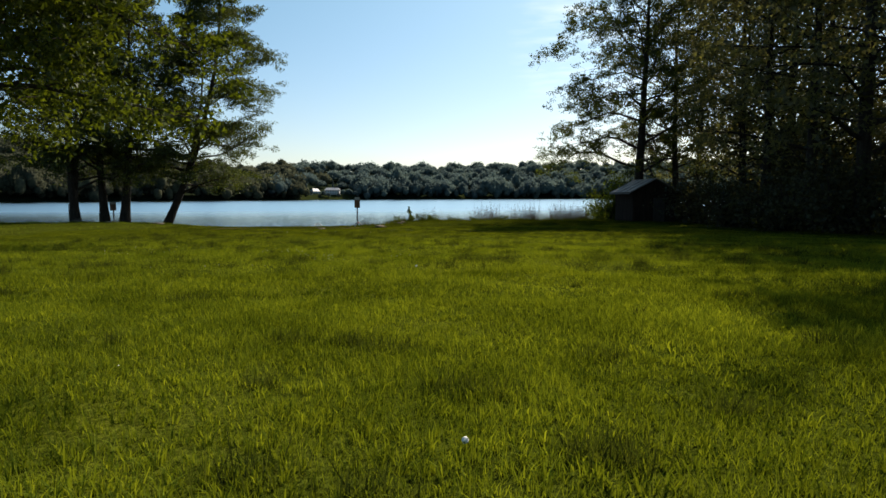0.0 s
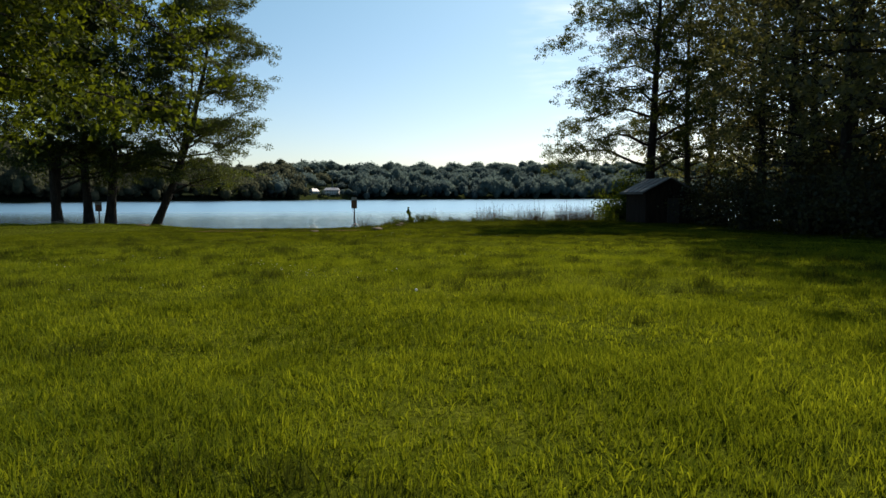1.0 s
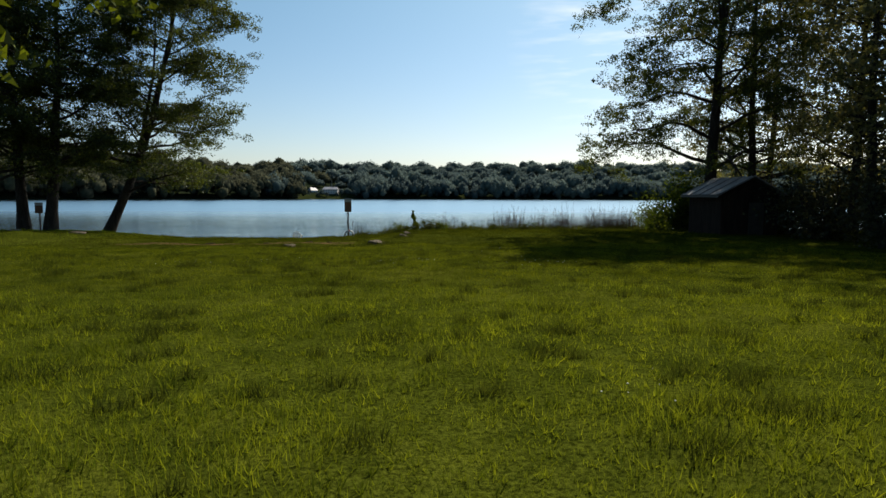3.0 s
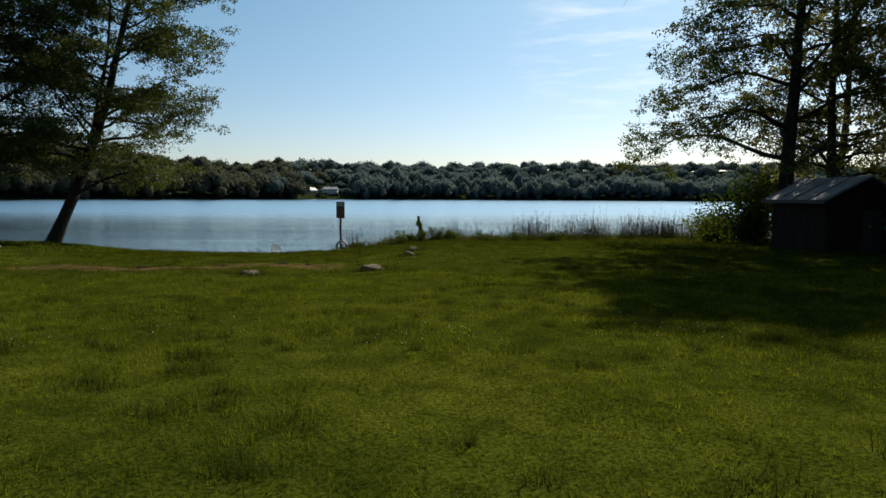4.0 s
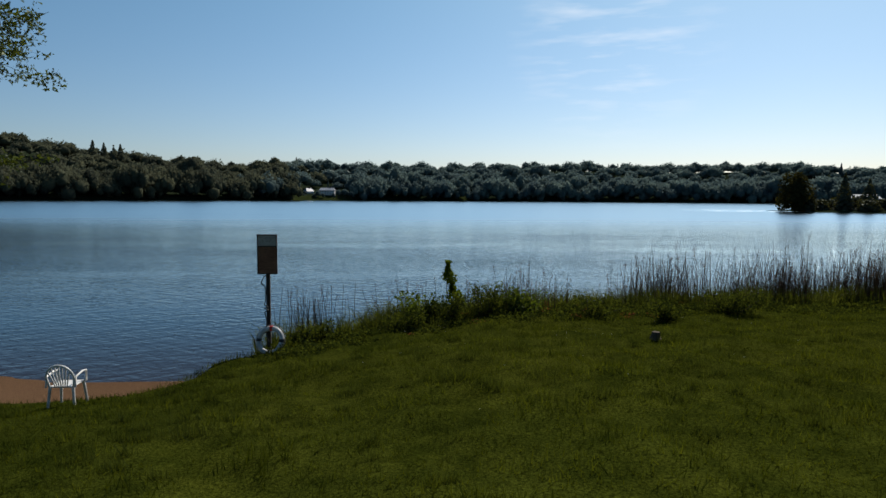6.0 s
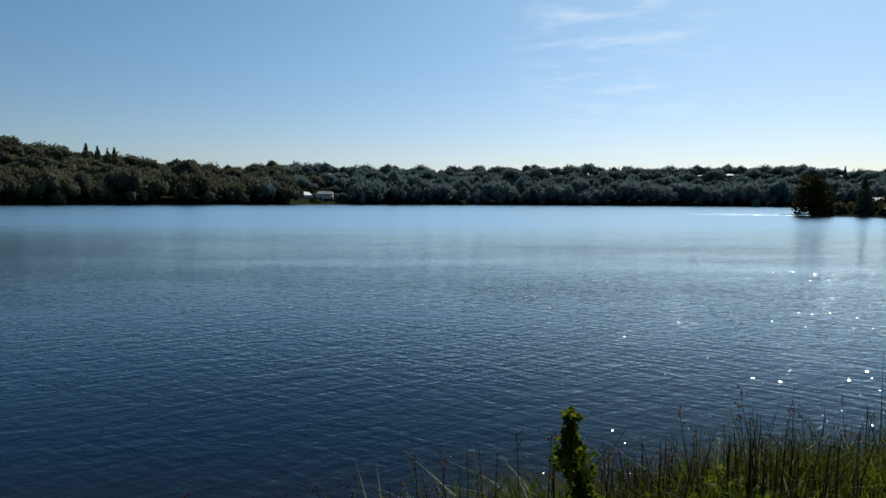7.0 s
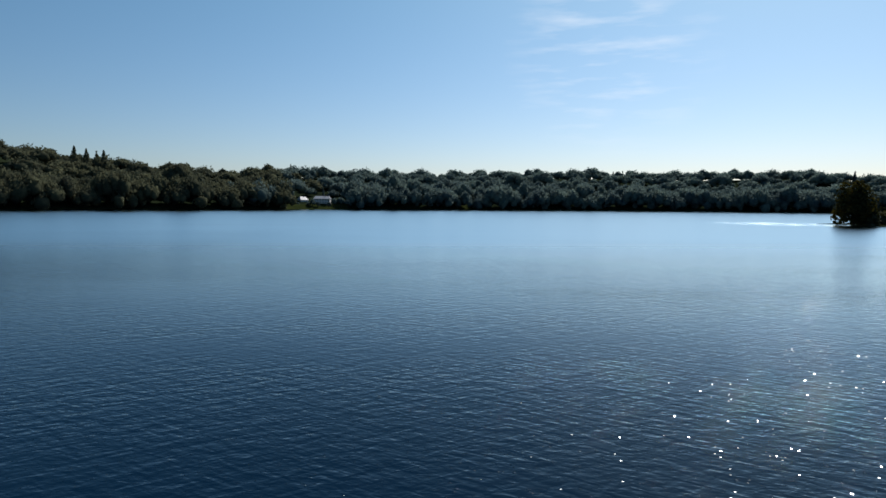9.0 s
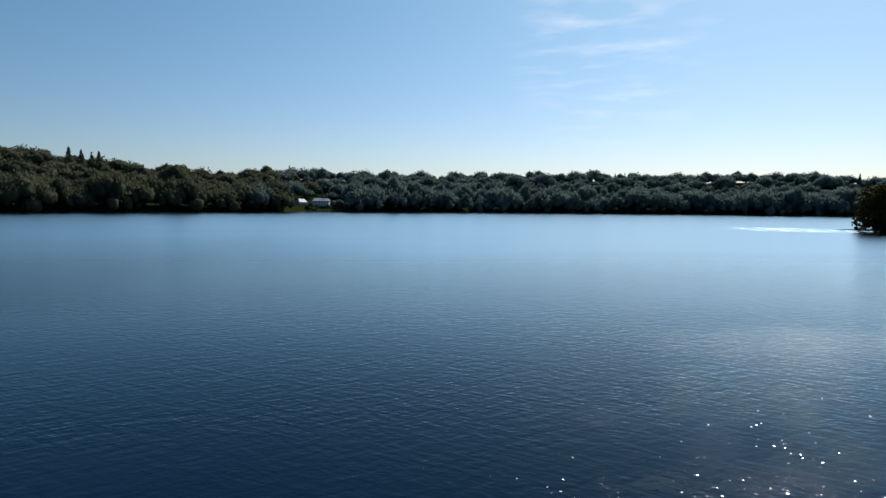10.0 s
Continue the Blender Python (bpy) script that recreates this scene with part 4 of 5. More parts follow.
tagged(tb, "tall dark-barked alder on the lake bank", "tree", "lakeside alders")
tc_ = also(tb, -22.1, -0.6, 130, 0.96)
tagged(tc_, "tall dark-barked alder on the lake bank", "tree", "lakeside alders")
td = grow_tree("tree", 23, 20.0, 0.40, (-0.02, 0.0), 0.17, [6.4, 7.0, 5.8, 4.2, 1.6], 54, 8, 60000, 0.15, MAT_ALDER, (0.25, -0.4), spread=0.28, fork=(0.07, 0.03, 0.8))
plant(td, -23.9, -2.1)
tagged(td, "forked alder at the end of the lakeside group", "tree", "lakeside alders")

tr = grow_tree("tree", 31, 24.0, 0.46, (0.012, 0.0), 0.16, [8.0, 8.8, 9.2, 8.8, 7.8, 5.4, 2.4], 46, 11, 160000, 0.128, MAT_ALDER, (0.75, -1.6), flat=0.35, spread=0.22, twigs=4, knot=13, sub_len=(0.24, 0.46), wild=0.20)
plant(tr, 24.9, -5.6)
tagged(tr, "tall slender alder with arching boughs behind the hut", "tree")

tm = grow_tree("tree", 41, 19.0, 0.42, (0.03, 0.0), 0.26, [7.4, 8.6, 8.6, 7.8, 3.4], 112, 11, 176000, 0.18, MAT_MAPLE, (0.65, -0.9), flat=0.15, spread=0.38, knot=7)
plant(tm, -11.7, -35.0)
tagged(tm, "broad-leaved maple with bright green sunlit leaves", "tree")

wa = grow_tree("tree", 51, 21.0, 0.30, (0.01, 0.0), 0.13, [5.2, 5.6, 5.2, 4.2, 1.8], 44, 6, 12500, 0.195, MAT_WOOD, (0.35, -0.35), spread=0.50, twigs=2, joined=True)
wb = grow_tree("tree", 52, 23.0, 0.34, (-0.01, 0.02), 0.15, [5.0, 5.6, 5.6, 4.6, 2.0], 44, 6, 12500, 0.195, MAT_WOOD, (0.4, -0.4), spread=0.50, twigs=2, joined=True)
plant(wa, 31.5, -10.5)
plant(wb, 29.5, -3.4)
for w_ in (wa, wb):
    tagged(w_, "dark leafy tree at the edge of the wood", "tree", "trees of the lakeside wood")
WOOD = [(29.0, -15.0), (26.8, -21.0), (31.5, -19.5), (25.4, -27.0), (29.6, -30.5), (23.4, -33.0), (23.0, -38.5), (28.6, -42.0), (23.6, -45.0), (29.0, -50.5), (24.8, -53.0), (36.5, -8.0), (34.5, 3.0), (37.0, -28.0), (33.5, -14.0), (35.0, -22.0), (33.0, -34.0), (36.0, -40.0)]
for i, (x, y) in enumerate(WOOD):
    also(wa if i % 2 else wb, x, y, i * 77 % 360, 0.90 + 0.25 * ((i * 37) % 10) / 10 + (0.10 if -46 < y < -26 else 0.0))


# ---- bushes ----
def bush(name, seed, x, y, rx, rz, leaves, leaf, mat, label, category="bush", group="", lift=0.0):
    rng = np.random.default_rng(seed)
    root = empty(name, (x, y, float(ground_z(x, y)) - 0.04), label, category, group)
    lines, tips = [], []
    for k in range(max(8, int(rx * 12))):
        az, el = rng.uniform(0, 6.28), rng.uniform(0.5, 1.4)
        way = np.array([math.cos(az) * math.cos(el), math.sin(az) * math.cos(el), math.sin(el)])
        ln = (rx * math.cos(el) + rz * math.sin(el)) * rng.uniform(0.6, 1.0)
        lp, lr = limb_line(rng, (rng.normal() * rx * 0.15, rng.normal() * rx * 0.15, 0), way, ln, 0.012 + 0.012 * rz, (0.1, -0.5), 5, 0.12)
        lines.append((lp, lr))
        tips.append(lp)
    v, f = tubes(lines, 4)
    part_mesh("framework", mesh_from("framework", v, f, MAT_BARK), root)
    tips = np.array(tips)
    m, i = rng.integers(0, len(tips), leaves), rng.integers(1, 6, leaves)
    c = tips[m, i] + rng.normal(size=(leaves, 3)) * np.array([rx * 0.18, rx * 0.18, rz * 0.12])
    c[:, 2] = np.maximum(c[:, 2], 0.03)
    v, f = leaf_cards(c, leaf, rng, 0.2)
    part_mesh("foliage", mesh_from("foliage", v, f, mat, smooth=False), root)
    return root


bush("bush", 61, 23.5, -5.2, 2.2, 3.4, 8000, 0.16, MAT_BUSH, "leafy shrub hanging over the bank beside the hut")
bush("bush", 62, 23.6, -1.2, 1.8, 1.8, 4500, 0.15, MAT_BUSH, "leafy shrub hanging over the bank beside the hut")
bush("bush", 63, 7.2, 2.4, 0.7, 0.8, 1800, 0.08, MAT_BUSH, "low rounded dark green shrub on the bank")
bush("bush", 64, 4.3, 2.5, 0.8, 0.8, 1200, 0.10, MAT_BUSH, "loose leafy shrub on the bank")
for i, (x, y, rx, rz) in enumerate([(3.6, 1.5, 0.75, 0.65), (5.0, 2.0, 0.7, 0.8), (6.3, 2.3, 0.8, 0.75), (9.4, 1.7, 0.8, 0.55), (11.4, 1.3, 0.8, 0.5), (1.4, 1.3, 0.55, 0.5), (0.95, 0.7, 0.4, 0.45), (14.0, 2.2, 0.9, 0.6)]):
    bush("bush", 110 + i, x, y, rx, rz, int(2200 * rx), 0.066, MAT_WEED, "low tangled bramble bush on the bank", "bush", "brambles on the bank")
for i, (x, y) in enumerate([(-16.3, 5.3), (-18.2, 6.0), (-20.3, 6.4)]):
    bush("bush", 130 + i, x, y, 1.3, 0.6, 1100, 0.10, MAT_UNDER, "low dark scrub at the water's edge", "bush", "scrub below the alders")
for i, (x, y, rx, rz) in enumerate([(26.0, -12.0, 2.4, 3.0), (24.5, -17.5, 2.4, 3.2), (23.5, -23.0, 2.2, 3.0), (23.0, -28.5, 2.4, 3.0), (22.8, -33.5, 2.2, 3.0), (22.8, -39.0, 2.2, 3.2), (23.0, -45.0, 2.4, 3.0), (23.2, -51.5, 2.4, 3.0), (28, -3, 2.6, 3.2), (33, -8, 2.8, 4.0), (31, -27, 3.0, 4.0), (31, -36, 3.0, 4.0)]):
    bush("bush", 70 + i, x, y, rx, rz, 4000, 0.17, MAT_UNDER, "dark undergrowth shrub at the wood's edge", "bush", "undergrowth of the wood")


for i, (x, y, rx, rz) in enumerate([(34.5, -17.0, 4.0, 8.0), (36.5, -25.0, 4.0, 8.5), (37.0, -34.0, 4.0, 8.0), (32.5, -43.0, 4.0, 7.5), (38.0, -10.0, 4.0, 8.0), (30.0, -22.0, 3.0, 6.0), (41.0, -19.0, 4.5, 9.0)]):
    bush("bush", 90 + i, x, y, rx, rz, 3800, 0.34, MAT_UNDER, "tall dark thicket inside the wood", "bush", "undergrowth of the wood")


# ---- hut ----
def build_hut():
    x0, x1, y0, y1, zb, ze, zr = 21.05, 24.25, -14.15, -10.65, 2.3, 4.78, 5.6
    root = empty("hut", ((x0 + x1) / 2, (y0 + y1) / 2, zb), "weathered dark wooden hut with a low gabled roof", "hut")
    cx, cy = (x0 + x1) / 2, (y0 + y1) / 2

    def wall(name, pts, thick):
        b = bmesh.new()
        lo = [b.verts.new((p[0] - cx, p[1] - cy, p[2] - zb)) for p in pts]
        f = b.faces.new(lo)
        r = bmesh.ops.extrude_face_region(b, geom=[f])
        bmesh.ops.translate(b, vec=thick, verts=[e for e in r["geom"] if isinstance(e, bmesh.types.BMVert)])
        return part(name, b, MAT_HUT, root)

    xm = (x0 + x1) / 2
    wall("wall", [(x0, y0, zb - 0.2), (x1, y0, zb - 0.2), (x1, y0, ze), (xm, y0, zr), (x0, y0, ze)], (0, 0.1, 0))
    wall("wall", [(x0, y1, zb - 0.2), (x1, y1, zb - 0.2), (x1, y1, ze), (xm, y1, zr), (x0, y1, ze)], (0, -0.1, 0))
    wall("wall", [(x0, y0 + 0.1, zb - 0.2), (x0, y1 - 0.1, zb - 0.2), (x0, y1 - 0.1, ze), (x0, y0 + 0.1, ze)], (0.1, 0, 0))
    wall("wall", [(x1, y0 + 0.1, zb - 0.2), (x1, y1 - 0.1, zb - 0.2), (x1, y1 - 0.1, ze), (x1, y0 + 0.1, ze)], (-0.1, 0, 0))
    slope = math.atan2(zr - ze, xm - x0)
    run = (xm - x0 + 0.38) / math.cos(slope)
    for sgn in (-1, 1):
        mx = xm + sgn * (xm - x0 + 0.38) / 2
        mz = zr + 0.06 - (xm - x0 + 0.38) / 2 * math.tan(slope)
        roof = part("roof", box_bm((run, y1 - y0 + 0.7, 0.05), (mx - cx, 0, mz - zb), 0.008, (0, sgn * math.degrees(slope), 0)), MAT_HUT_ROOF, root, "grey metal-sheet roof slope")
        for k in range(5):
            yk = -(y1 - y0 + 0.6) / 2 + k * (y1 - y0 + 0.6) / 4
            part("seam", box_bm((run, 0.04, 0.035), (mx - cx, yk, mz - zb + 0.045), 0.008, (0, sgn * math.degrees(slope), 0)), MAT_HUT_ROOF, roof)
        part("fascia", box_bm((0.03, y1 - y0 + 0.7, 0.16), (xm + sgn * (xm - x0 + 0.39) - cx, 0, ze - 0.24 - zb + 0.08), 0.005), MAT_FRAME, root)
    yb = y0 - 0.014
    for k in range(16):
        px = x0 + 0.1 + k * 0.2
        top = ze + (zr - ze) * (1 - abs(px - xm) / (xm - x0)) - 0.06
        part("board", box_bm((0.188, 0.024, top - zb + 0.1), (px - cx, yb - cy, (top - zb - 0.1) / 2), 0.004), MAT_HUT, root)
    for k in range(18):
        py = y0 + 0.1 + k * (y1 - y0 - 0.2) / 17
        part("board", box_bm((0.024, 0.19, ze - zb), (x0 - 0.014 - cx, py - cy, (ze - zb) / 2 - 0.05), 0.004), MAT_HUT, root)
    door = part("door", box_bm((0.85, 0.05, 1.95), (0.35, yb - cy - 0.03, 1.0), 0.008), MAT_FRAME, root, "dark plank door")
    part("handle", box_bm((0.03, 0.05, 0.14), (0.02, yb - cy - 0.08, 1.0), 0.006), MAT_POST, door)


build_hut()


# ---- lifebuoy post and board ----
def build_sign(name, x, y, zg, board_w, board_h, bottom, label):
    root = empty(name, (x, y, zg), label, "sign")
    part("post", box_bm((0.10, 0.10, bottom + board_h * 0.9 + 0.3), (0, 0.07, (bottom + board_h * 0.9 - 0.3) / 2), 0.012), MAT_POST, root, "weathered dark wooden post")
    board = part("board", box_bm((board_w, 0.03, board_h), (0, 0, bottom + board_h / 2), 0.004), MAT_BOARD, root, "reddish brown board")
    e = 0.022
    for px, pz, sx, sz in ((0, bottom + e / 2, board_w, e), (0, bottom + board_h - e / 2, board_w, e), (-board_w / 2 + e / 2, bottom + board_h / 2, e, board_h - 2 * e), (board_w / 2 - e / 2, bottom + board_h / 2, e, board_h - 2 * e),
                           (0, bottom + board_h * 0.7, board_w - 2 * e, e)):
        part("frame_strip", box_bm((sx, 0.02, sz), (px, -0.025, pz), 0.003), MAT_FRAME, board)
    part("notice", box_bm((board_w - 2 * e - 0.01, 0.006, board_h * 0.26), (0, -0.02, bottom + board_h * 0.845), 0.001), MAT_NOTICE, board, "pale grey notice sheet")
    return root


zs = float(ground_z(0.25, 0.06))
rescue = build_sign("rescue_board", 0.25, 0.02, zs, 0.5, 1.015, 3.346 - zs, "framed reddish-brown board on a tall wooden post")
top = 3.346 - zs
for name_, rope in (("rope", [(-0.02, -0.01, top - 0.02), (-0.09, -0.03, top - 0.06), (-0.15, -0.04, top - 0.2), (-0.13, -0.04, top - 0.27), (-0.07, -0.03, top - 0.3), (-0.05, -0.02, top - 0.42), (-0.06, -0.03, top - 0.7)]),
                    ("rope", [(-0.06, -0.03, top - 0.7), (-0.09, -0.05, top - 0.78), (0.02, -0.06, top - 0.84), (-0.10, -0.06, top - 0.87), (0.03, -0.05, top - 0.92), (-0.08, -0.05, top - 0.96), (-0.03, -0.04, top - 1.2), (-0.05, -0.04, top - 1.55), (0.02, -0.06, top - 1.75)])):
    rope = np.array(rope)
    fine_t = np.linspace(0, len(rope) - 1, 36)
    rope = np.stack([np.interp(fine_t, np.arange(len(rope)), rope[:, c]) for c in range(3)], 1)
    v, f = tubes([(rope, np.full(36, 0.013))], 6)
    part_mesh(name_, mesh_from(name_, v, f, MAT_FRAME), rescue, "dark rope wound round the post")
zs2 = float(ground_z(-22.9, 1.5))
build_sign("notice_board", -22.6, 2.2, zs2, 0.55, 0.8, 1.3, "small dark notice board on a post by the alders")


def build_lifebuoy():
    root = empty("lifebuoy", (0.32, -0.14, float(ground_z(0.32, -0.14)) + 0.27), "white lifebuoy with red bands leaning on the post", "lifebuoy")
    root.rotation_euler = (radians(72), 0, radians(-14))
    big, tube = 0.31, 0.065
    a = np.linspace(0, 2 * np.pi, 49)
    ring = np.stack([big * np.cos(a), big * np.sin(a), 0 * a], 1)
    v, f = tubes([(ring, np.full(49, tube))], 14)
    part_mesh("ring", mesh_from("ring", v, f, MAT_RING), root)
    for c in (0.0, 1.57, 3.14, 4.71):
        a = np.linspace(c - 0.13, c + 0.13, 7)
        ring = np.stack([big * np.cos(a), big * np.sin(a), 0 * a], 1)
        v, f = tubes([(ring, np.full(7, tube + 0.004))], 14)
        part_mesh("band", mesh_from("band", v, f, MAT_RED if c == 1.57 else MAT_FRAME), root)
    a = np.linspace(0, 2 * np.pi, 65)
    rr = big + tube + 0.012 + 0.022 * np.sin(a * 4 - 1.57) ** 2
    v, f = tubes([(np.stack([rr * np.cos(a), rr * np.sin(a), 0 * a], 1), np.full(65, 0.006))], 5)
    part_mesh("grab_line", mesh_from("grab_line", v, f, MAT_ROPE), root)


build_lifebuoy()


# ---- garden chair ----
def build_chair(x, y, turn):
    root = empty("garden_chair", (x, y, float(ground_z(x, y))), "pale plastic garden chair with a fanned slat back", "chair")
    root.rotation_euler = (0, 0, radians(turn))
    part("seat", box_bm((0.44, 0.44, 0.03), (0, 0, 0.42), 0.012), MAT_PLASTIC, root)
    for sx in (-1, 1):
        for sy in (-1, 1):
            v, f = tubes([(np.array([[sx * 0.21, sy * 0.2, 0.42], [sx * 0.25, sy * 0.25, -0.03]]), np.array([0.03, 0.022]))], 8)
            part_mesh("leg", mesh_from("leg", v, f, MAT_PLASTIC), root)
        line = np.array([[sx * 0.25, 0.22, 0.42], [sx * 0.27, 0.2, 0.64], [sx * 0.27, 0.05, 0.66], [sx * 0.27, -0.2, 0.62], [sx * 0.27, -0.24, 0.42]])
        v, f = tubes([(line, np.full(5, 0.02))], 6)
        part_mesh("armrest", mesh_from("armrest", v, f, MAT_PLASTIC), root)
    a = np.linspace(0, math.pi, 15)
    arch = np.stack([0.25 * np.cos(a), np.full(15, -0.24) - 0.06 * np.sin(a), 0.6 + 0.26 * np.sin(a)], 1)
    arch = np.concatenate([[[0.22, -0.2, 0.42]], arch, [[-0.22, -0.2, 0.42]]])
    v, f = tubes([(arch, np.full(17, 0.022))], 8)
    part_mesh("back_frame", mesh_from("back_frame", v, f, MAT_PLASTIC), root)
    for k in range(-3, 4):
        top = (k * 0.068, -0.29, 0.6 + 0.25 * math.sqrt(max(0, 1 - (k * 0.068 / 0.25) ** 2)))
        v, f = tubes([(np.array([[k * 0.035, -0.21, 0.42], [k * 0.052, -0.26, 0.62], top]), np.array([0.013, 0.013, 0.013]))], 6)
        part_mesh("slat", mesh_from("slat", v, f, MAT_PLASTIC), root)


build_chair(-2.93, -3.5, 0)


# ---- boulders ----
def boulder(seed, x, y, sx, sy, sz, turn=0.0, label="grey granite boulder half sunk in the grass"):
    bm = bmesh.new()
    bmesh.ops.create_icosphere(bm, subdivisions=4, radius=1.0)
    rng = np.random.default_rng(seed)
    cuts = [(Vector((0.1, -0.15, 1)).normalized(), 0.62)] + [(Vector(rng.normal(size=3)).normalized(), rng.uniform(0.6, 0.8)) for _ in range(7)]
    for v in bm.verts:
        p = v.co.copy()
        d = 0.22 * noise.noise(p * 1.1 + Vector((seed * 3.1, 0, 0))) + 0.12 * noise.noise(p * 2.7 + Vector((0, seed * 1.7, 0))) + 0.06 * noise.noise(p * 6) + 0.025 * noise.noise(p * 14)
        for way, far in cuts:
            over = p.dot(way) - far
            if over > 0:
                p = p - way * over * 0.85
        v.co = p * (1 + d)
    bmesh.ops.scale(bm, vec=(sx, sy, sz * 1.35), verts=bm.verts)
    ob = part("boulder", bm, MAT_STONE, None, smooth=True)
    ob.matrix_basis = pose(x, y, float(ground_z(x, y)) - sz * 0.34, 0, 0, turn)
    tagged(ob, label, "boulder", "boulders in the meadow")


boulder(1, 2.75, -18.5, 0.38, 0.30, 0.25, 12)
boulder(2, -0.95, -18.8, 0.38, 0.24, 0.19, -15)
boulder(3, 4.05, -13.6, 0.27, 0.23, 0.25, 30)
boulder(4, 4.30, -11.4, 0.25, 0.22, 0.27, 80)
boulder(5, -14.5, -9.0, 0.5, 0.3, 0.16, 10, "flat stone in the grass by the alders")
boulder(6, -18.5, -8.0, 0.5, 0.3, 0.12, -20, "flat stone in the grass by the alders")


# ---- grass, flowers, reeds ----
def blades(x, y, h, w, rng, lean=0.35, base_z=None):
    """Single tapering blades: three corners each."""
    n = len(x)
    z = ground_z(x, y) - 0.01 if base_z is None else base_z
    a = rng.uniform(0, 2 * np.pi, n)
    b = rng.uniform(0, 2 * np.pi, n)
    d = np.stack([np.cos(a) * w / 2, np.sin(a) * w / 2, 0 * a], 1)
    k = np.abs(rng.normal(size=n)) * lean * h
    p = np.stack([x, y, z], 1)
    tip = p + np.stack([np.cos(b) * k, np.sin(b) * k, h], 1)
    return np.stack([p - d, p + d, tip], 1).reshape(-1, 3)


def patchy(x, y, seed):
    return np.sin(x * 1.7 + seed) * np.sin(y * 1.3 + 2 * seed) + 0.6 * np.sin(x * 4.1 + 1.2 * y + seed) * np.sin(y * 3.7 - 0.8 * x) + 0.4 * np.sin(x * 9 + y * 5) * np.sin(y * 8 - x * 4)


def tufts(x, y, h, r, n, width, rng, bent):
    """Clumps of n blades that lean outwards; bent blades have a knee. Returns verts and triangles."""
    k = len(x) * n
    z = np.repeat(ground_z(x, y) - 0.012, n)
    hh = np.repeat(h, n) * rng.uniform(0.5, 1.15, k)
    rr = np.repeat(r, n)
    sway = np.repeat(rng.normal(size=(len(x), 2)) * 0.25, n, 0)
    a = rng.uniform(0, 2 * np.pi, k)
    out = np.stack([np.cos(a), np.sin(a)], 1)
    foot = np.stack([np.repeat(x, n), np.repeat(y, n)], 1) + out * (rr * np.sqrt(rng.uniform(0, 1, k)))[:, None]
    go = (out * rng.uniform(0.1, 0.8, k)[:, None] + sway) * hh[:, None]
    b = rng.uniform(0, np.pi, k)
    d = np.stack([np.cos(b), np.sin(b), 0 * b], 1) * (width * rng.uniform(0.7, 1.4, k) / 2)[:, None]
    p = np.concatenate([foot, z[:, None]], 1)
    tip = p + np.concatenate([go, (hh * rng.uniform(0.75, 1.0, k))[:, None]], 1)
    if not bent:
        return np.stack([p - d, p + d, tip], 1).reshape(-1, 3), np.arange(3 * k).reshape(-1, 3)
    knee = p + np.concatenate([go * 0.35, (hh * 0.62)[:, None]], 1)
    v = np.stack([p - d, p + d, knee - d * 0.75, knee + d * 0.75, tip], 1).reshape(-1, 3)
    q = np.arange(k)[:, None] * 5
    return v, np.concatenate([q + np.array([[0, 1, 2]]), q + np.array([[1, 3, 2]]), q + np.array([[2, 3, 4]])])


def lawn_spots(rng, x0, x1, y0, y1, n):
    """Places on the open lawn that lie within sight of the path."""
    x, y = rng.uniform(x0, x1, n), rng.uniform(y0, y1, n)
    ok = (shore_gap(x, y) > 0.7) & (bare_mask(x, y) + rng.uniform(-0.25, 0.25, n) < 0.4) & (np.abs(x - 3.6 - 0.085 * (y + 57)) < 0.78 * (y + 57.5) + 0.8)
    return x[ok], y[ok]


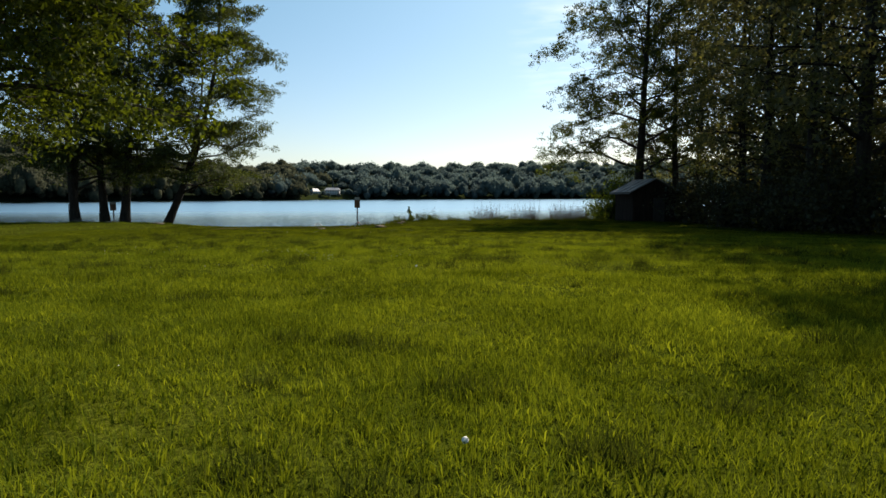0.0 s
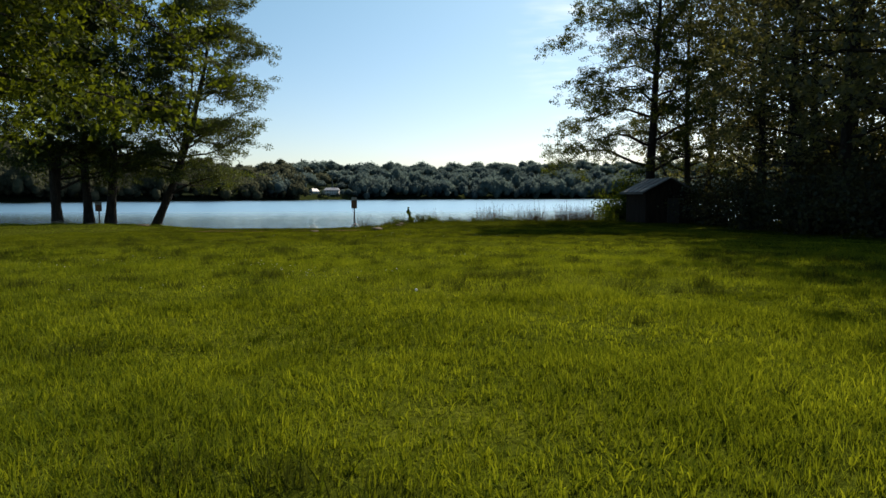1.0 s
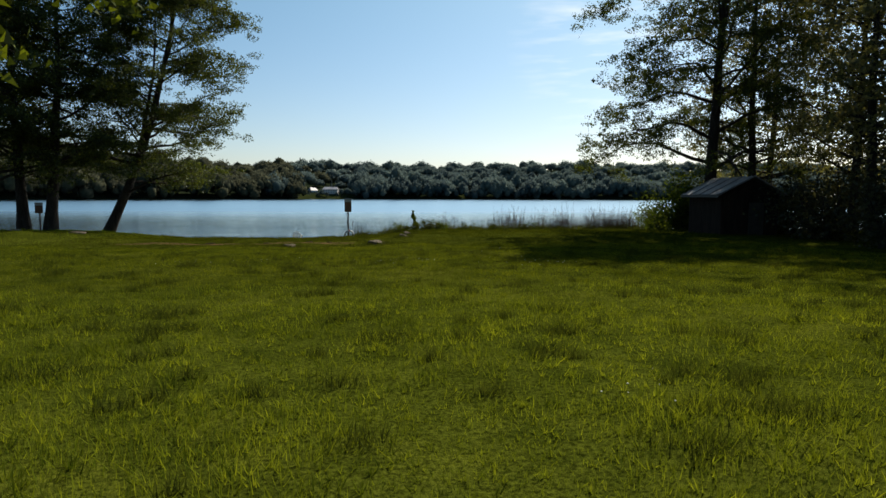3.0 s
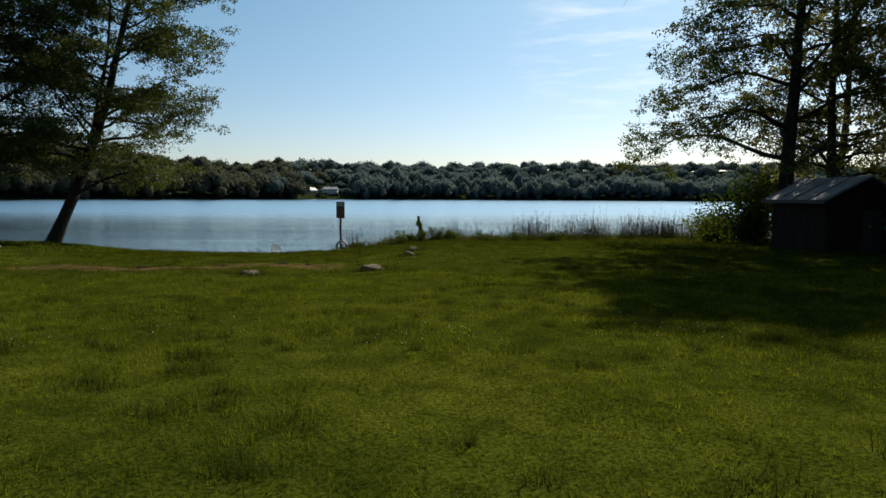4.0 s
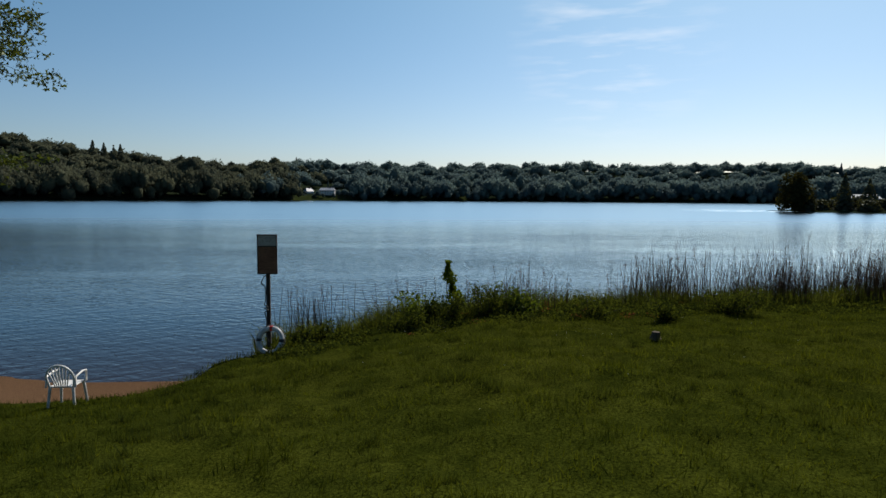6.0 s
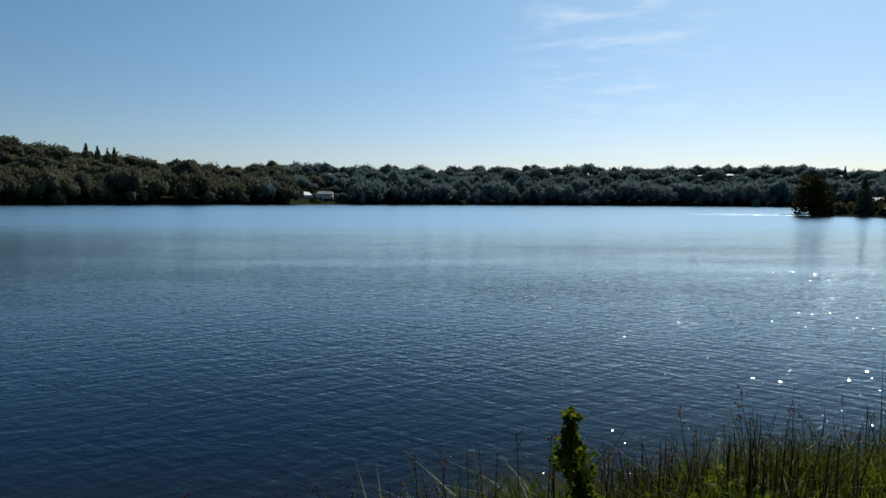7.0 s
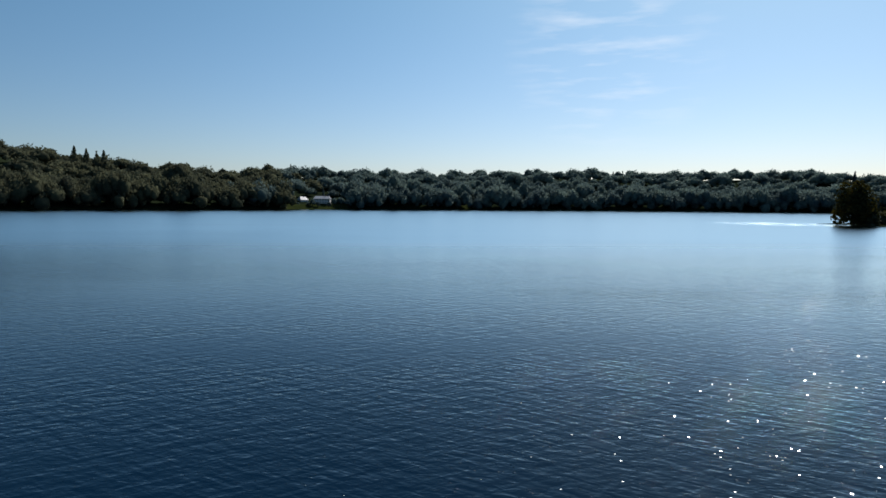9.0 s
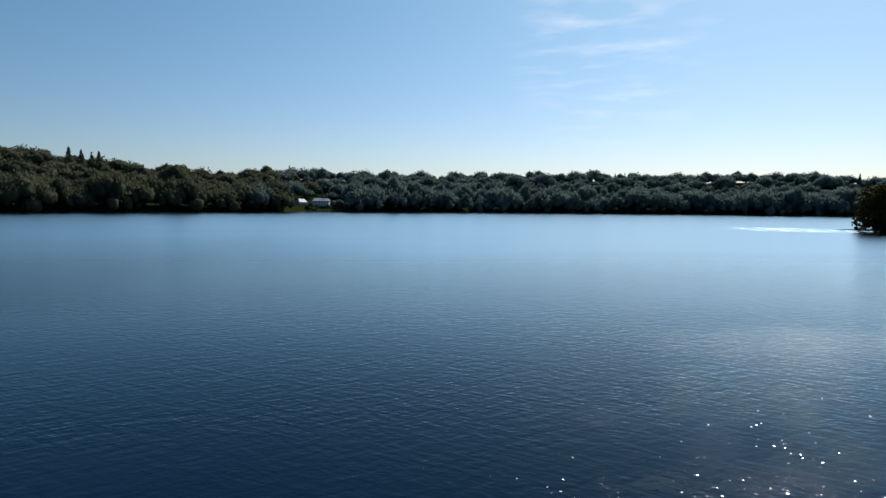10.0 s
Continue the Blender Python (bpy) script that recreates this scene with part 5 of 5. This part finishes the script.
def build_grass():
    rng = np.random.default_rng(5)
    sets = []
    for x0, x1, y0, y1, n in ((-3, 10, -56, -50, 170000), (-9, 15, -50.5, -41, 150000), (-14, 20, -42, -34, 70000), (-14, 20, -34, -20, 110000), (-12, 23, -20, 4, 100000), (-34, -10, -38, 4, 30000)):
        x, y = lawn_spots(rng, x0, x1, y0, y1, n)
        p = patchy(x, y, 1.3)
        far = np.clip((y + 56) / 50, 0, 1)
        h = (0.042 + 0.026 * p + rng.uniform(0, 0.045, len(x))) * (1 + 0.3 * far) * np.where(y > -12, 1.1 + 0.8 * np.sin(x * 1.9 + 1.7 * np.sin(y * 1.3)) * np.sin(y * 2.7 + x), 1.0)
        keep = h > 0.022
        sets.append(blades(x[keep], y[keep], h[keep], (0.0055 + 0.0055 * far[keep] + 0.006 * (y[keep] > -12)) * rng.uniform(0.6, 1.3, keep.sum()), rng, 0.55))
    v = np.concatenate(sets[:3] + sets[5:])
    tagged(new("grass", mesh_from("grass", v, np.arange(len(v)).reshape(-1, 3), MAT_GRASS, smooth=False)), "short sunlit green meadow grass", "grass", kind="stuff")
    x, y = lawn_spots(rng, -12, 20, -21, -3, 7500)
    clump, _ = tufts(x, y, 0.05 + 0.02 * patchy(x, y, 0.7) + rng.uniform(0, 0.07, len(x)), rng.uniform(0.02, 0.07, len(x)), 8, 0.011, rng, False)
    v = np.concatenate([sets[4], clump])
    tagged(new("dim_grass", mesh_from("dim_grass", v, np.arange(len(v)).reshape(-1, 3), MAT_TURF, smooth=False)), "short grass by the lake, its backlit dimming put into the colour", "grass", kind="stuff")
    vs, fs, base = [], [], 0
    for x0, x1, y0, y1, n, each, width, bent in ((-4.5, 12, -56.2, -47, 28000, 6, 0.008, True), (-12, 18, -47.5, -36, 18000, 7, 0.010, False)):
        x, y = lawn_spots(rng, x0, x1, y0, y1, n)
        p = patchy(x, y, 1.3) + 0.7 * np.sin(x * 0.8 + 1) * np.sin(y * 0.9 + x * 0.4)
        h = 0.065 + 0.022 * p + rng.uniform(0, 0.06, len(x)) + 0.03 * (rng.uniform(size=len(x)) < 0.08)
        h = h * (1.0 if y0 < -40 else 0.8)
        ok = h > 0.05
        v, f = tufts(x[ok], y[ok], h[ok], rng.uniform(0.012, 0.045, ok.sum()), each, width, rng, bent)
        vs.append(v)
        fs.append(f + base)
        base += len(v)
    x, y = lawn_spots(rng, -14, 20, -36, -20, 15000)
    clump, _ = tufts(x, y, 0.055 + 0.02 * patchy(x, y, 1.3) + rng.uniform(0, 0.06, len(x)), rng.uniform(0.015, 0.05, len(x)), 8, 0.009, rng, False)
    v = np.concatenate([sets[3], clump])
    tagged(new("lower_grass", mesh_from("lower_grass", v, np.arange(len(v)).reshape(-1, 3), MAT_MID, smooth=False)), "grass on the lower lawn, partly dimmed in its colour", "grass", kind="stuff")
    tagged(new("meadow_tufts", mesh_from("meadow_tufts", np.concatenate(vs), np.concatenate(fs), MAT_TUFT, smooth=False)), "uneven clumps of meadow grass catching the sun", "grass", kind="stuff")
    tx, ty, th = [], [], []
    spots = list(zip(rng.uniform(-6, 14, 120), rng.uniform(-54.5, -3, 120), rng.uniform(0.08, 0.3, 120)))
    spots += list(zip(rng.uniform(-8, 14, 330), rng.uniform(-47.5, -24, 330), rng.uniform(0.08, 0.34, 330)))
    spots += [(5.3, -42.0, 0.35), (5.7, -41.3, 0.3), (7.6, -42.6, 0.3), (4.8, -44.9, 0.25), (5.6, -45.0, 0.4), (-0.9, -44.6, 0.4), (3.4, -52.6, 0.3), (2.5, -52.2, 0.2), (5.1, -52.9, 0.25), (0.9, -13.4, 0.3), (-0.6, -13.8, 0.4), (-2.4, -14.6, 0.4), (2.1, -12.6, 0.3), (2.2, -18.6, 0.3), (3.3, -18.9, 0.3), (-1.6, -18.9, 0.3), (3.7, -14.0, 0.25), (1.9, -15.1, 0.3), (1.2, -14.9, 0.35), (0.3, -15.0, 0.3), (-0.6, -14.6, 0.35), (-1.5, -14.4, 0.3), (0.3, -6.9, 0.35), (0.6, -7.1, 0.3)]
    spots += [(px, py, 0.22) for px, py in ((3.83, -53.73), (4.03, -53.88), (4.35, -54.84), (3.05, -52.29), (2.75, -54.87), (3.33, -55.12), (4.52, -54.9), (5.41, -54.23), (4.94, -39.38), (5.48, -38.39), (2.15, -34.84), (3.16, -41.72), (4.1, -44.19), (7.28, -42.65))]
    spots += [(bx + 0.42 * math.cos(a), by + 0.32 * math.sin(a), 0.16) for bx, by in ((2.75, -18.5), (-0.95, -18.8), (4.05, -13.6), (4.3, -11.4)) for a in np.arange(0, 6.2, 0.7)]
    spots += list(zip(rng.uniform(-1, 22, 260), rng.uniform(-9, 4, 260), rng.uniform(0.1, 0.32, 260)))
    for x, y, r in spots:
        k = int(500 * r)
        tx.append(rng.normal(x, r * 0.55, k))
        ty.append(rng.normal(y, r * 0.4, k))
        th.append(rng.uniform(0.08, 0.19, k))
    tx, ty, th = np.concatenate(tx), np.concatenate(ty), np.concatenate(th)
    v = blades(tx, ty, th, rng.uniform(0.006, 0.013, len(tx)), rng, 0.55)
    tagged(new("grass_tufts", mesh_from("grass_tufts", v, np.arange(len(v)).reshape(-1, 3), MAT_WEED, smooth=False)), "longer dark green tufts in the lawn", "grass", kind="stuff")


def build_reeds():
    rng = np.random.default_rng(6)
    xs, ss, hs = [rng.uniform(1.3, 6.0, 46), rng.normal(0.95, 0.3, 70)], [rng.uniform(1.6, 2.8, 46), rng.uniform(1.2, 2.8, 70)], [rng.uniform(1.2, 1.9, 46), rng.uniform(1.2, 1.9, 70)]
    for c in np.concatenate([rng.uniform(5.5, 26, 44), rng.uniform(11.3, 27, 74)]):
        k, tall, mid = rng.integers(10, 42), rng.uniform(0.8, 1.45) + 0.75 * float(smooth01((c - 9.5) / 3.0)), rng.uniform(0.8, 3.5)
        xs.append(rng.normal(c, 0.45, k))
        ss.append(rng.normal(mid, 0.35, k))
        hs.append(tall * rng.uniform(0.55, 1.15, k))
    x, s, h = np.concatenate(xs), np.concatenate(ss), np.concatenate(hs)
    y = np.interp(x, SHORE_X, SHORE_Y) - s
    h = np.where((rng.uniform(size=len(x)) < 0.03) & (x > 8.5), h + 0.8, h)
    z = np.maximum(ground_z(x, y), -0.4)
    lines, plume = [], []
    for i in range(len(x)):
        a, k = rng.uniform(0, 6.28), abs(rng.normal()) * 0.13 * h[i]
        p = np.array([[x[i], y[i], z[i] - 0.05], [x[i] + math.cos(a) * k * 0.3, y[i] + math.sin(a) * k * 0.3, z[i] + h[i] * 0.55], [x[i] + math.cos(a) * k, y[i] + math.sin(a) * k, z[i] + h[i]]])
        lines.append((p, np.array([0.0095, 0.008, 0.004])))
        if rng.uniform() < (0.8 if i < 46 else 0.2):
            plume.append(p[-1] + rng.normal(size=(12, 3)) * np.array([0.03, 0.03, 0.08]) + np.array([0, 0, -0.05]))
    v, f = tubes(lines, 3)
    pv, pf = leaf_cards(np.concatenate(plume), 0.05, rng, 0, 0.4, 1.0)
    me = mesh_from("dry_reeds", np.concatenate([v, pv]), np.concatenate([f, pf + len(v)]), MAT_REED_DRY, smooth=False)
    tagged(new("dry_reeds", me), "dry brown reed stalks along the bank", "reeds", kind="stuff")
    n = 6500
    x = np.concatenate([rng.uniform(-0.2, 27, n // 2), rng.uniform(2.5, 27, n)])
    s = rng.triangular(0.5, 2.2, 4.2, len(x))
    y = np.interp(x, SHORE_X, SHORE_Y) - s
    h = rng.uniform(0.60, 1.40, len(x)) * (1 + 0.35 * patchy(x, y, 2.0) / 2) * np.clip(1.5 - s / 4.2, 0.35, 1.1)
    v, f = tufts(x, y, h, rng.uniform(0.03, 0.14, len(x)), 4, 0.022, rng, True)
    v[:, 2] = np.maximum(v[:, 2], -0.3)
    tagged(new("green_reeds", mesh_from("green_reeds", v, f, MAT_REED_GREEN, smooth=False)), "young green reeds and sedge on the bank", "reeds", kind="stuff")


def build_weeds():
    """Nettles, docks and brambles on the strip between lawn and reeds."""
    rng = np.random.default_rng(8)
    for name, mat, n, each, leaf, lo, hi, label in (("bank_weeds", MAT_WEED, 1500, 40, 0.062, 0.3, 25.0, "dark tangled nettles and brambles on the bank"), ("dry_docks", MAT_DOCK, 60, 40, 0.05, 1.6, 15.0, "rust-brown dry docks among the weeds")):
        x = rng.uniform(lo, hi, n)
        s = 2.2 + 3.6 * rng.uniform(0, 1, n) ** 1.2
        y = np.interp(x, SHORE_X, SHORE_Y) - s
        lump = 0.5 + 0.5 * np.sin(x * 1.9 + 0.4) * np.sin(x * 0.67 + y * 1.4 + 2)
        r = rng.uniform(0.10, 0.32, n)
        h = rng.uniform(0.06, 0.45, n) * (0.35 + 1.25 * lump) * np.clip(1.4 - s / 5, 0.3, 1.2)
        c = np.repeat(np.stack([x, y, ground_z(x, y)], 1), each, 0)
        k = len(c)
        o = rng.normal(size=(k, 3)) * 0.55
        o[:, 2] = rng.uniform(0, 1, k) ** 0.7
        c = c + o * np.repeat(np.stack([r, r, h], 1), each, 0)
        v, f = leaf_cards(c, leaf, rng, 0.25, 0.7)
        tagged(new(name, mesh_from(name, v, f, mat, smooth=False)), label, "weeds", kind="stuff")


def build_sapling():
    """The tall leafy shoot that stands up out of the bank."""
    rng = np.random.default_rng(9)
    x, y = 5.35, 2.9
    g = float(ground_z(x, y))
    root = empty("sapling", (x, y, g), "slender upright shoot with bright green leaves", "sapling")
    top = 3.36 - g
    t = np.linspace(0, 1, 8)
    stem = np.stack([0.12 * np.sin(t * 5.5) - 0.1 * t, 0.03 * t, top * t], 1)
    v, f = tubes([(stem, 0.022 - 0.017 * t)], 6)
    part_mesh("stem", mesh_from("stem", v, f, MAT_BARK), root)
    n = 1900
    u = rng.uniform(0.15, 1.0, n)
    a = rng.uniform(0, 6.28, n)
    rr = rng.uniform(0.03, 0.27, n) * (1.55 - 0.95 * u) * (0.75 + 0.35 * np.sin(u * 19))
    c = np.stack([np.interp(u, t, stem[:, 0]) + rr * np.cos(a), rr * np.sin(a), u * top + 0.03], 1)
    v, f = leaf_cards(c, 0.075, rng, 0.2)
    part_mesh("foliage", mesh_from("foliage", v, f, MAT_SHOOT, smooth=False), root)
    for k in range(3):
        w = np.array([[1.45, -0.1, 0.2], [1.3, -0.1, 2.06 - g], [0.95, -0.1, 2.5 - g], [0.3, -0.1, 2.93 - g]]) if k == 0 else np.array([[0.3 + 0.1 * k, -0.1, 0.3], [0.55 + 0.15 * k, -0.2, 0.75 - 0.1 * k], [0.95 + 0.2 * k, -0.25, 0.85 - 0.25 * k]])
        v, f = tubes([(w, np.linspace(0.011, 0.004, len(w)))], 5)
        part_mesh("shoot", mesh_from("shoot", v, f, MAT_BARK), root)


def build_flowers():
    """Daisies and dandelion clocks in loose groups over the lawn."""
    rng = np.random.default_rng(10)
    spots = [(-2.5, -41.5, 22, 1.0), (1.2, -43.0, 16, 0.6), (2.2, -44.6, 20, 0.7), (3.0, -44.0, 8, 0.5), (5.6, -41.0, 8, 0.4), (0.4, -46.2, 6, 0.5), (4.2, -29.0, 16, 0.6), (3.2, -29.4, 10, 0.5), (6.6, -28.6, 24, 1.4), (8.4, -28.8, 10, 0.6),
             (0.0, -28.4, 16, 0.8), (-2.0, -29.2, 14, 0.5), (7.0, -25.4, 6, 0.4), (8.2, -1.0, 16, 0.5), (4.8, 0.4, 9, 0.5), (12.0, 0.6, 10, 0.7), (10.0, -3.0, 8, 1.5), (5.5, -4.5, 8, 1.6)]
    pts = [(3.82, -47.4), (3.76, -54.7), (1.5, -53.2)]
    for x, y, n, r in spots:
        pts += [(x + rng.normal() * r, y + rng.normal() * r * 0.7) for _ in range(n)]
    pts = np.array(pts)
    n = len(pts)
    z = ground_z(pts[:, 0], pts[:, 1]) + rng.uniform(0.07, 0.14, n)
    bm = bmesh.new()
    for i in range(n):
        k = 0.020 if i < 2 else rng.uniform(0.004, 0.009)
        m = pose(pts[i, 0], pts[i, 1], z[i], rng.uniform(-35, 35), rng.uniform(-35, 35), 0)
        bmesh.ops.create_icosphere(bm, subdivisions=1, radius=k, matrix=m @ Matrix.Diagonal((1, 1, 0.6 if i > 1 else 1.0, 1)))
    tagged(part("flowers", bm, MAT_FLOWER), "small white daisies and dandelion clocks in the grass", "flowers", kind="stuff")


def build_stump(x, y):
    root = empty("tree_stump", (x, y, float(ground_z(x, y))), "short weathered tree stump on the lawn", "stump")
    t = np.array([-0.1, 0.03, 0.10, 0.17])
    v, f = tubes([(np.stack([0 * t, 0 * t, t], 1), np.array([0.17, 0.125, 0.105, 0.10]))], 14)
    rng = np.random.default_rng(17)
    v = v * (1 + 0.12 * rng.normal(size=(len(v), 1)) * np.array([1, 1, 0.5]))
    part_mesh("bark", mesh_from("bark", v, f, MAT_STUMP), root)
    bm = bmesh.new()
    bmesh.ops.create_cone(bm, cap_ends=True, segments=14, radius1=0.099, radius2=0.09, depth=0.02, matrix=Matrix.Translation((0, 0, 0.172)))
    part("cut_face", bm, MAT_STUMP, root, "weathered sawn top")


build_grass()
build_reeds()
build_weeds()
build_sapling()
build_flowers()
build_stump(9.75, -1.75)


def soil_patch(seed, x, y, r):
    """A low dark clod of bare soil with ragged edges."""
    bm = bmesh.new()
    bmesh.ops.create_icosphere(bm, subdivisions=3, radius=1.0)
    for v in bm.verts:
        p = v.co
        k = 1 + 0.45 * noise.noise(p * 1.6 + Vector((seed * 2.3, seed, 0))) + 0.2 * noise.noise(p * 5 + Vector((seed, 0, 0)))
        v.co = Vector((p.x * r * k, p.y * r * 0.7 * k, p.z * 0.03 * k))
    ob = part("soil_clod", bm, MAT_SOIL, None, smooth=True)
    ob.matrix_basis = pose(x, y, float(ground_z(x, y)) + 0.012, 0, 0, seed * 47 % 360)
    tagged(ob, "dark clod of bare soil on the sandy strip", "soil", "bare clods on the sandy strip")


CLODS = [(-0.6, -15.2, 0.18), (-2.6, -15.6, 0.2), (0.4, -15.8, 0.14), (-5.0, -16.4, 0.22)]
for i, (x, y, r) in enumerate(CLODS):
    soil_patch(i + 1, x, y, r)


def build_brush_pile(x, y):
    rng = np.random.default_rng(15)
    root = empty("brush_pile", (x, y, float(ground_z(x, y))), "low pile of pale dead twigs at the tree's foot", "brushwood")
    for k in range(26):
        a, h = rng.uniform(0, 6.28), rng.uniform(0.02, 0.35)
        p = np.array([rng.normal() * 0.25, rng.normal() * 0.2, h])
        w = np.array([math.cos(a), math.sin(a), rng.uniform(-0.15, 0.35)]) * rng.uniform(0.3, 0.6)
        v, f = tubes([(np.stack([p - w, p + rng.normal(size=3) * 0.03, p + w]), np.array([0.014, 0.012, 0.005]))], 5)
        part_mesh("twig", mesh_from("twig", v, f, MAT_ROPE), root)


build_brush_pile(-22.9, -3.4)


def build_pole(x, y, h, r, label):
    root = empty("pole", (x, y, -0.4), label, "pole")
    v, f = tubes([(np.array([[0, 0, 0], [0.02, 0, h * 0.5], [0, 0, h + 0.4]]), np.array([r, r * 0.9, r * 0.8]))], 8)
    part_mesh("shaft", mesh_from("shaft", v, f, MAT_POST), root)
    bm = bmesh.new()
    bmesh.ops.create_cone(bm, cap_ends=True, segments=8, radius1=r * 0.95, radius2=r * 0.5, depth=0.06, matrix=Matrix.Translation((0, 0, h + 0.42)))
    part("cap", bm, MAT_POST, root)


build_pole(-30.2, 9.4, 3.6, 0.035, "thin upright pole standing in the shallow water")
build_pole(-32.6, 8.9, 1.5, 0.09, "short mooring post standing in the shallow water")
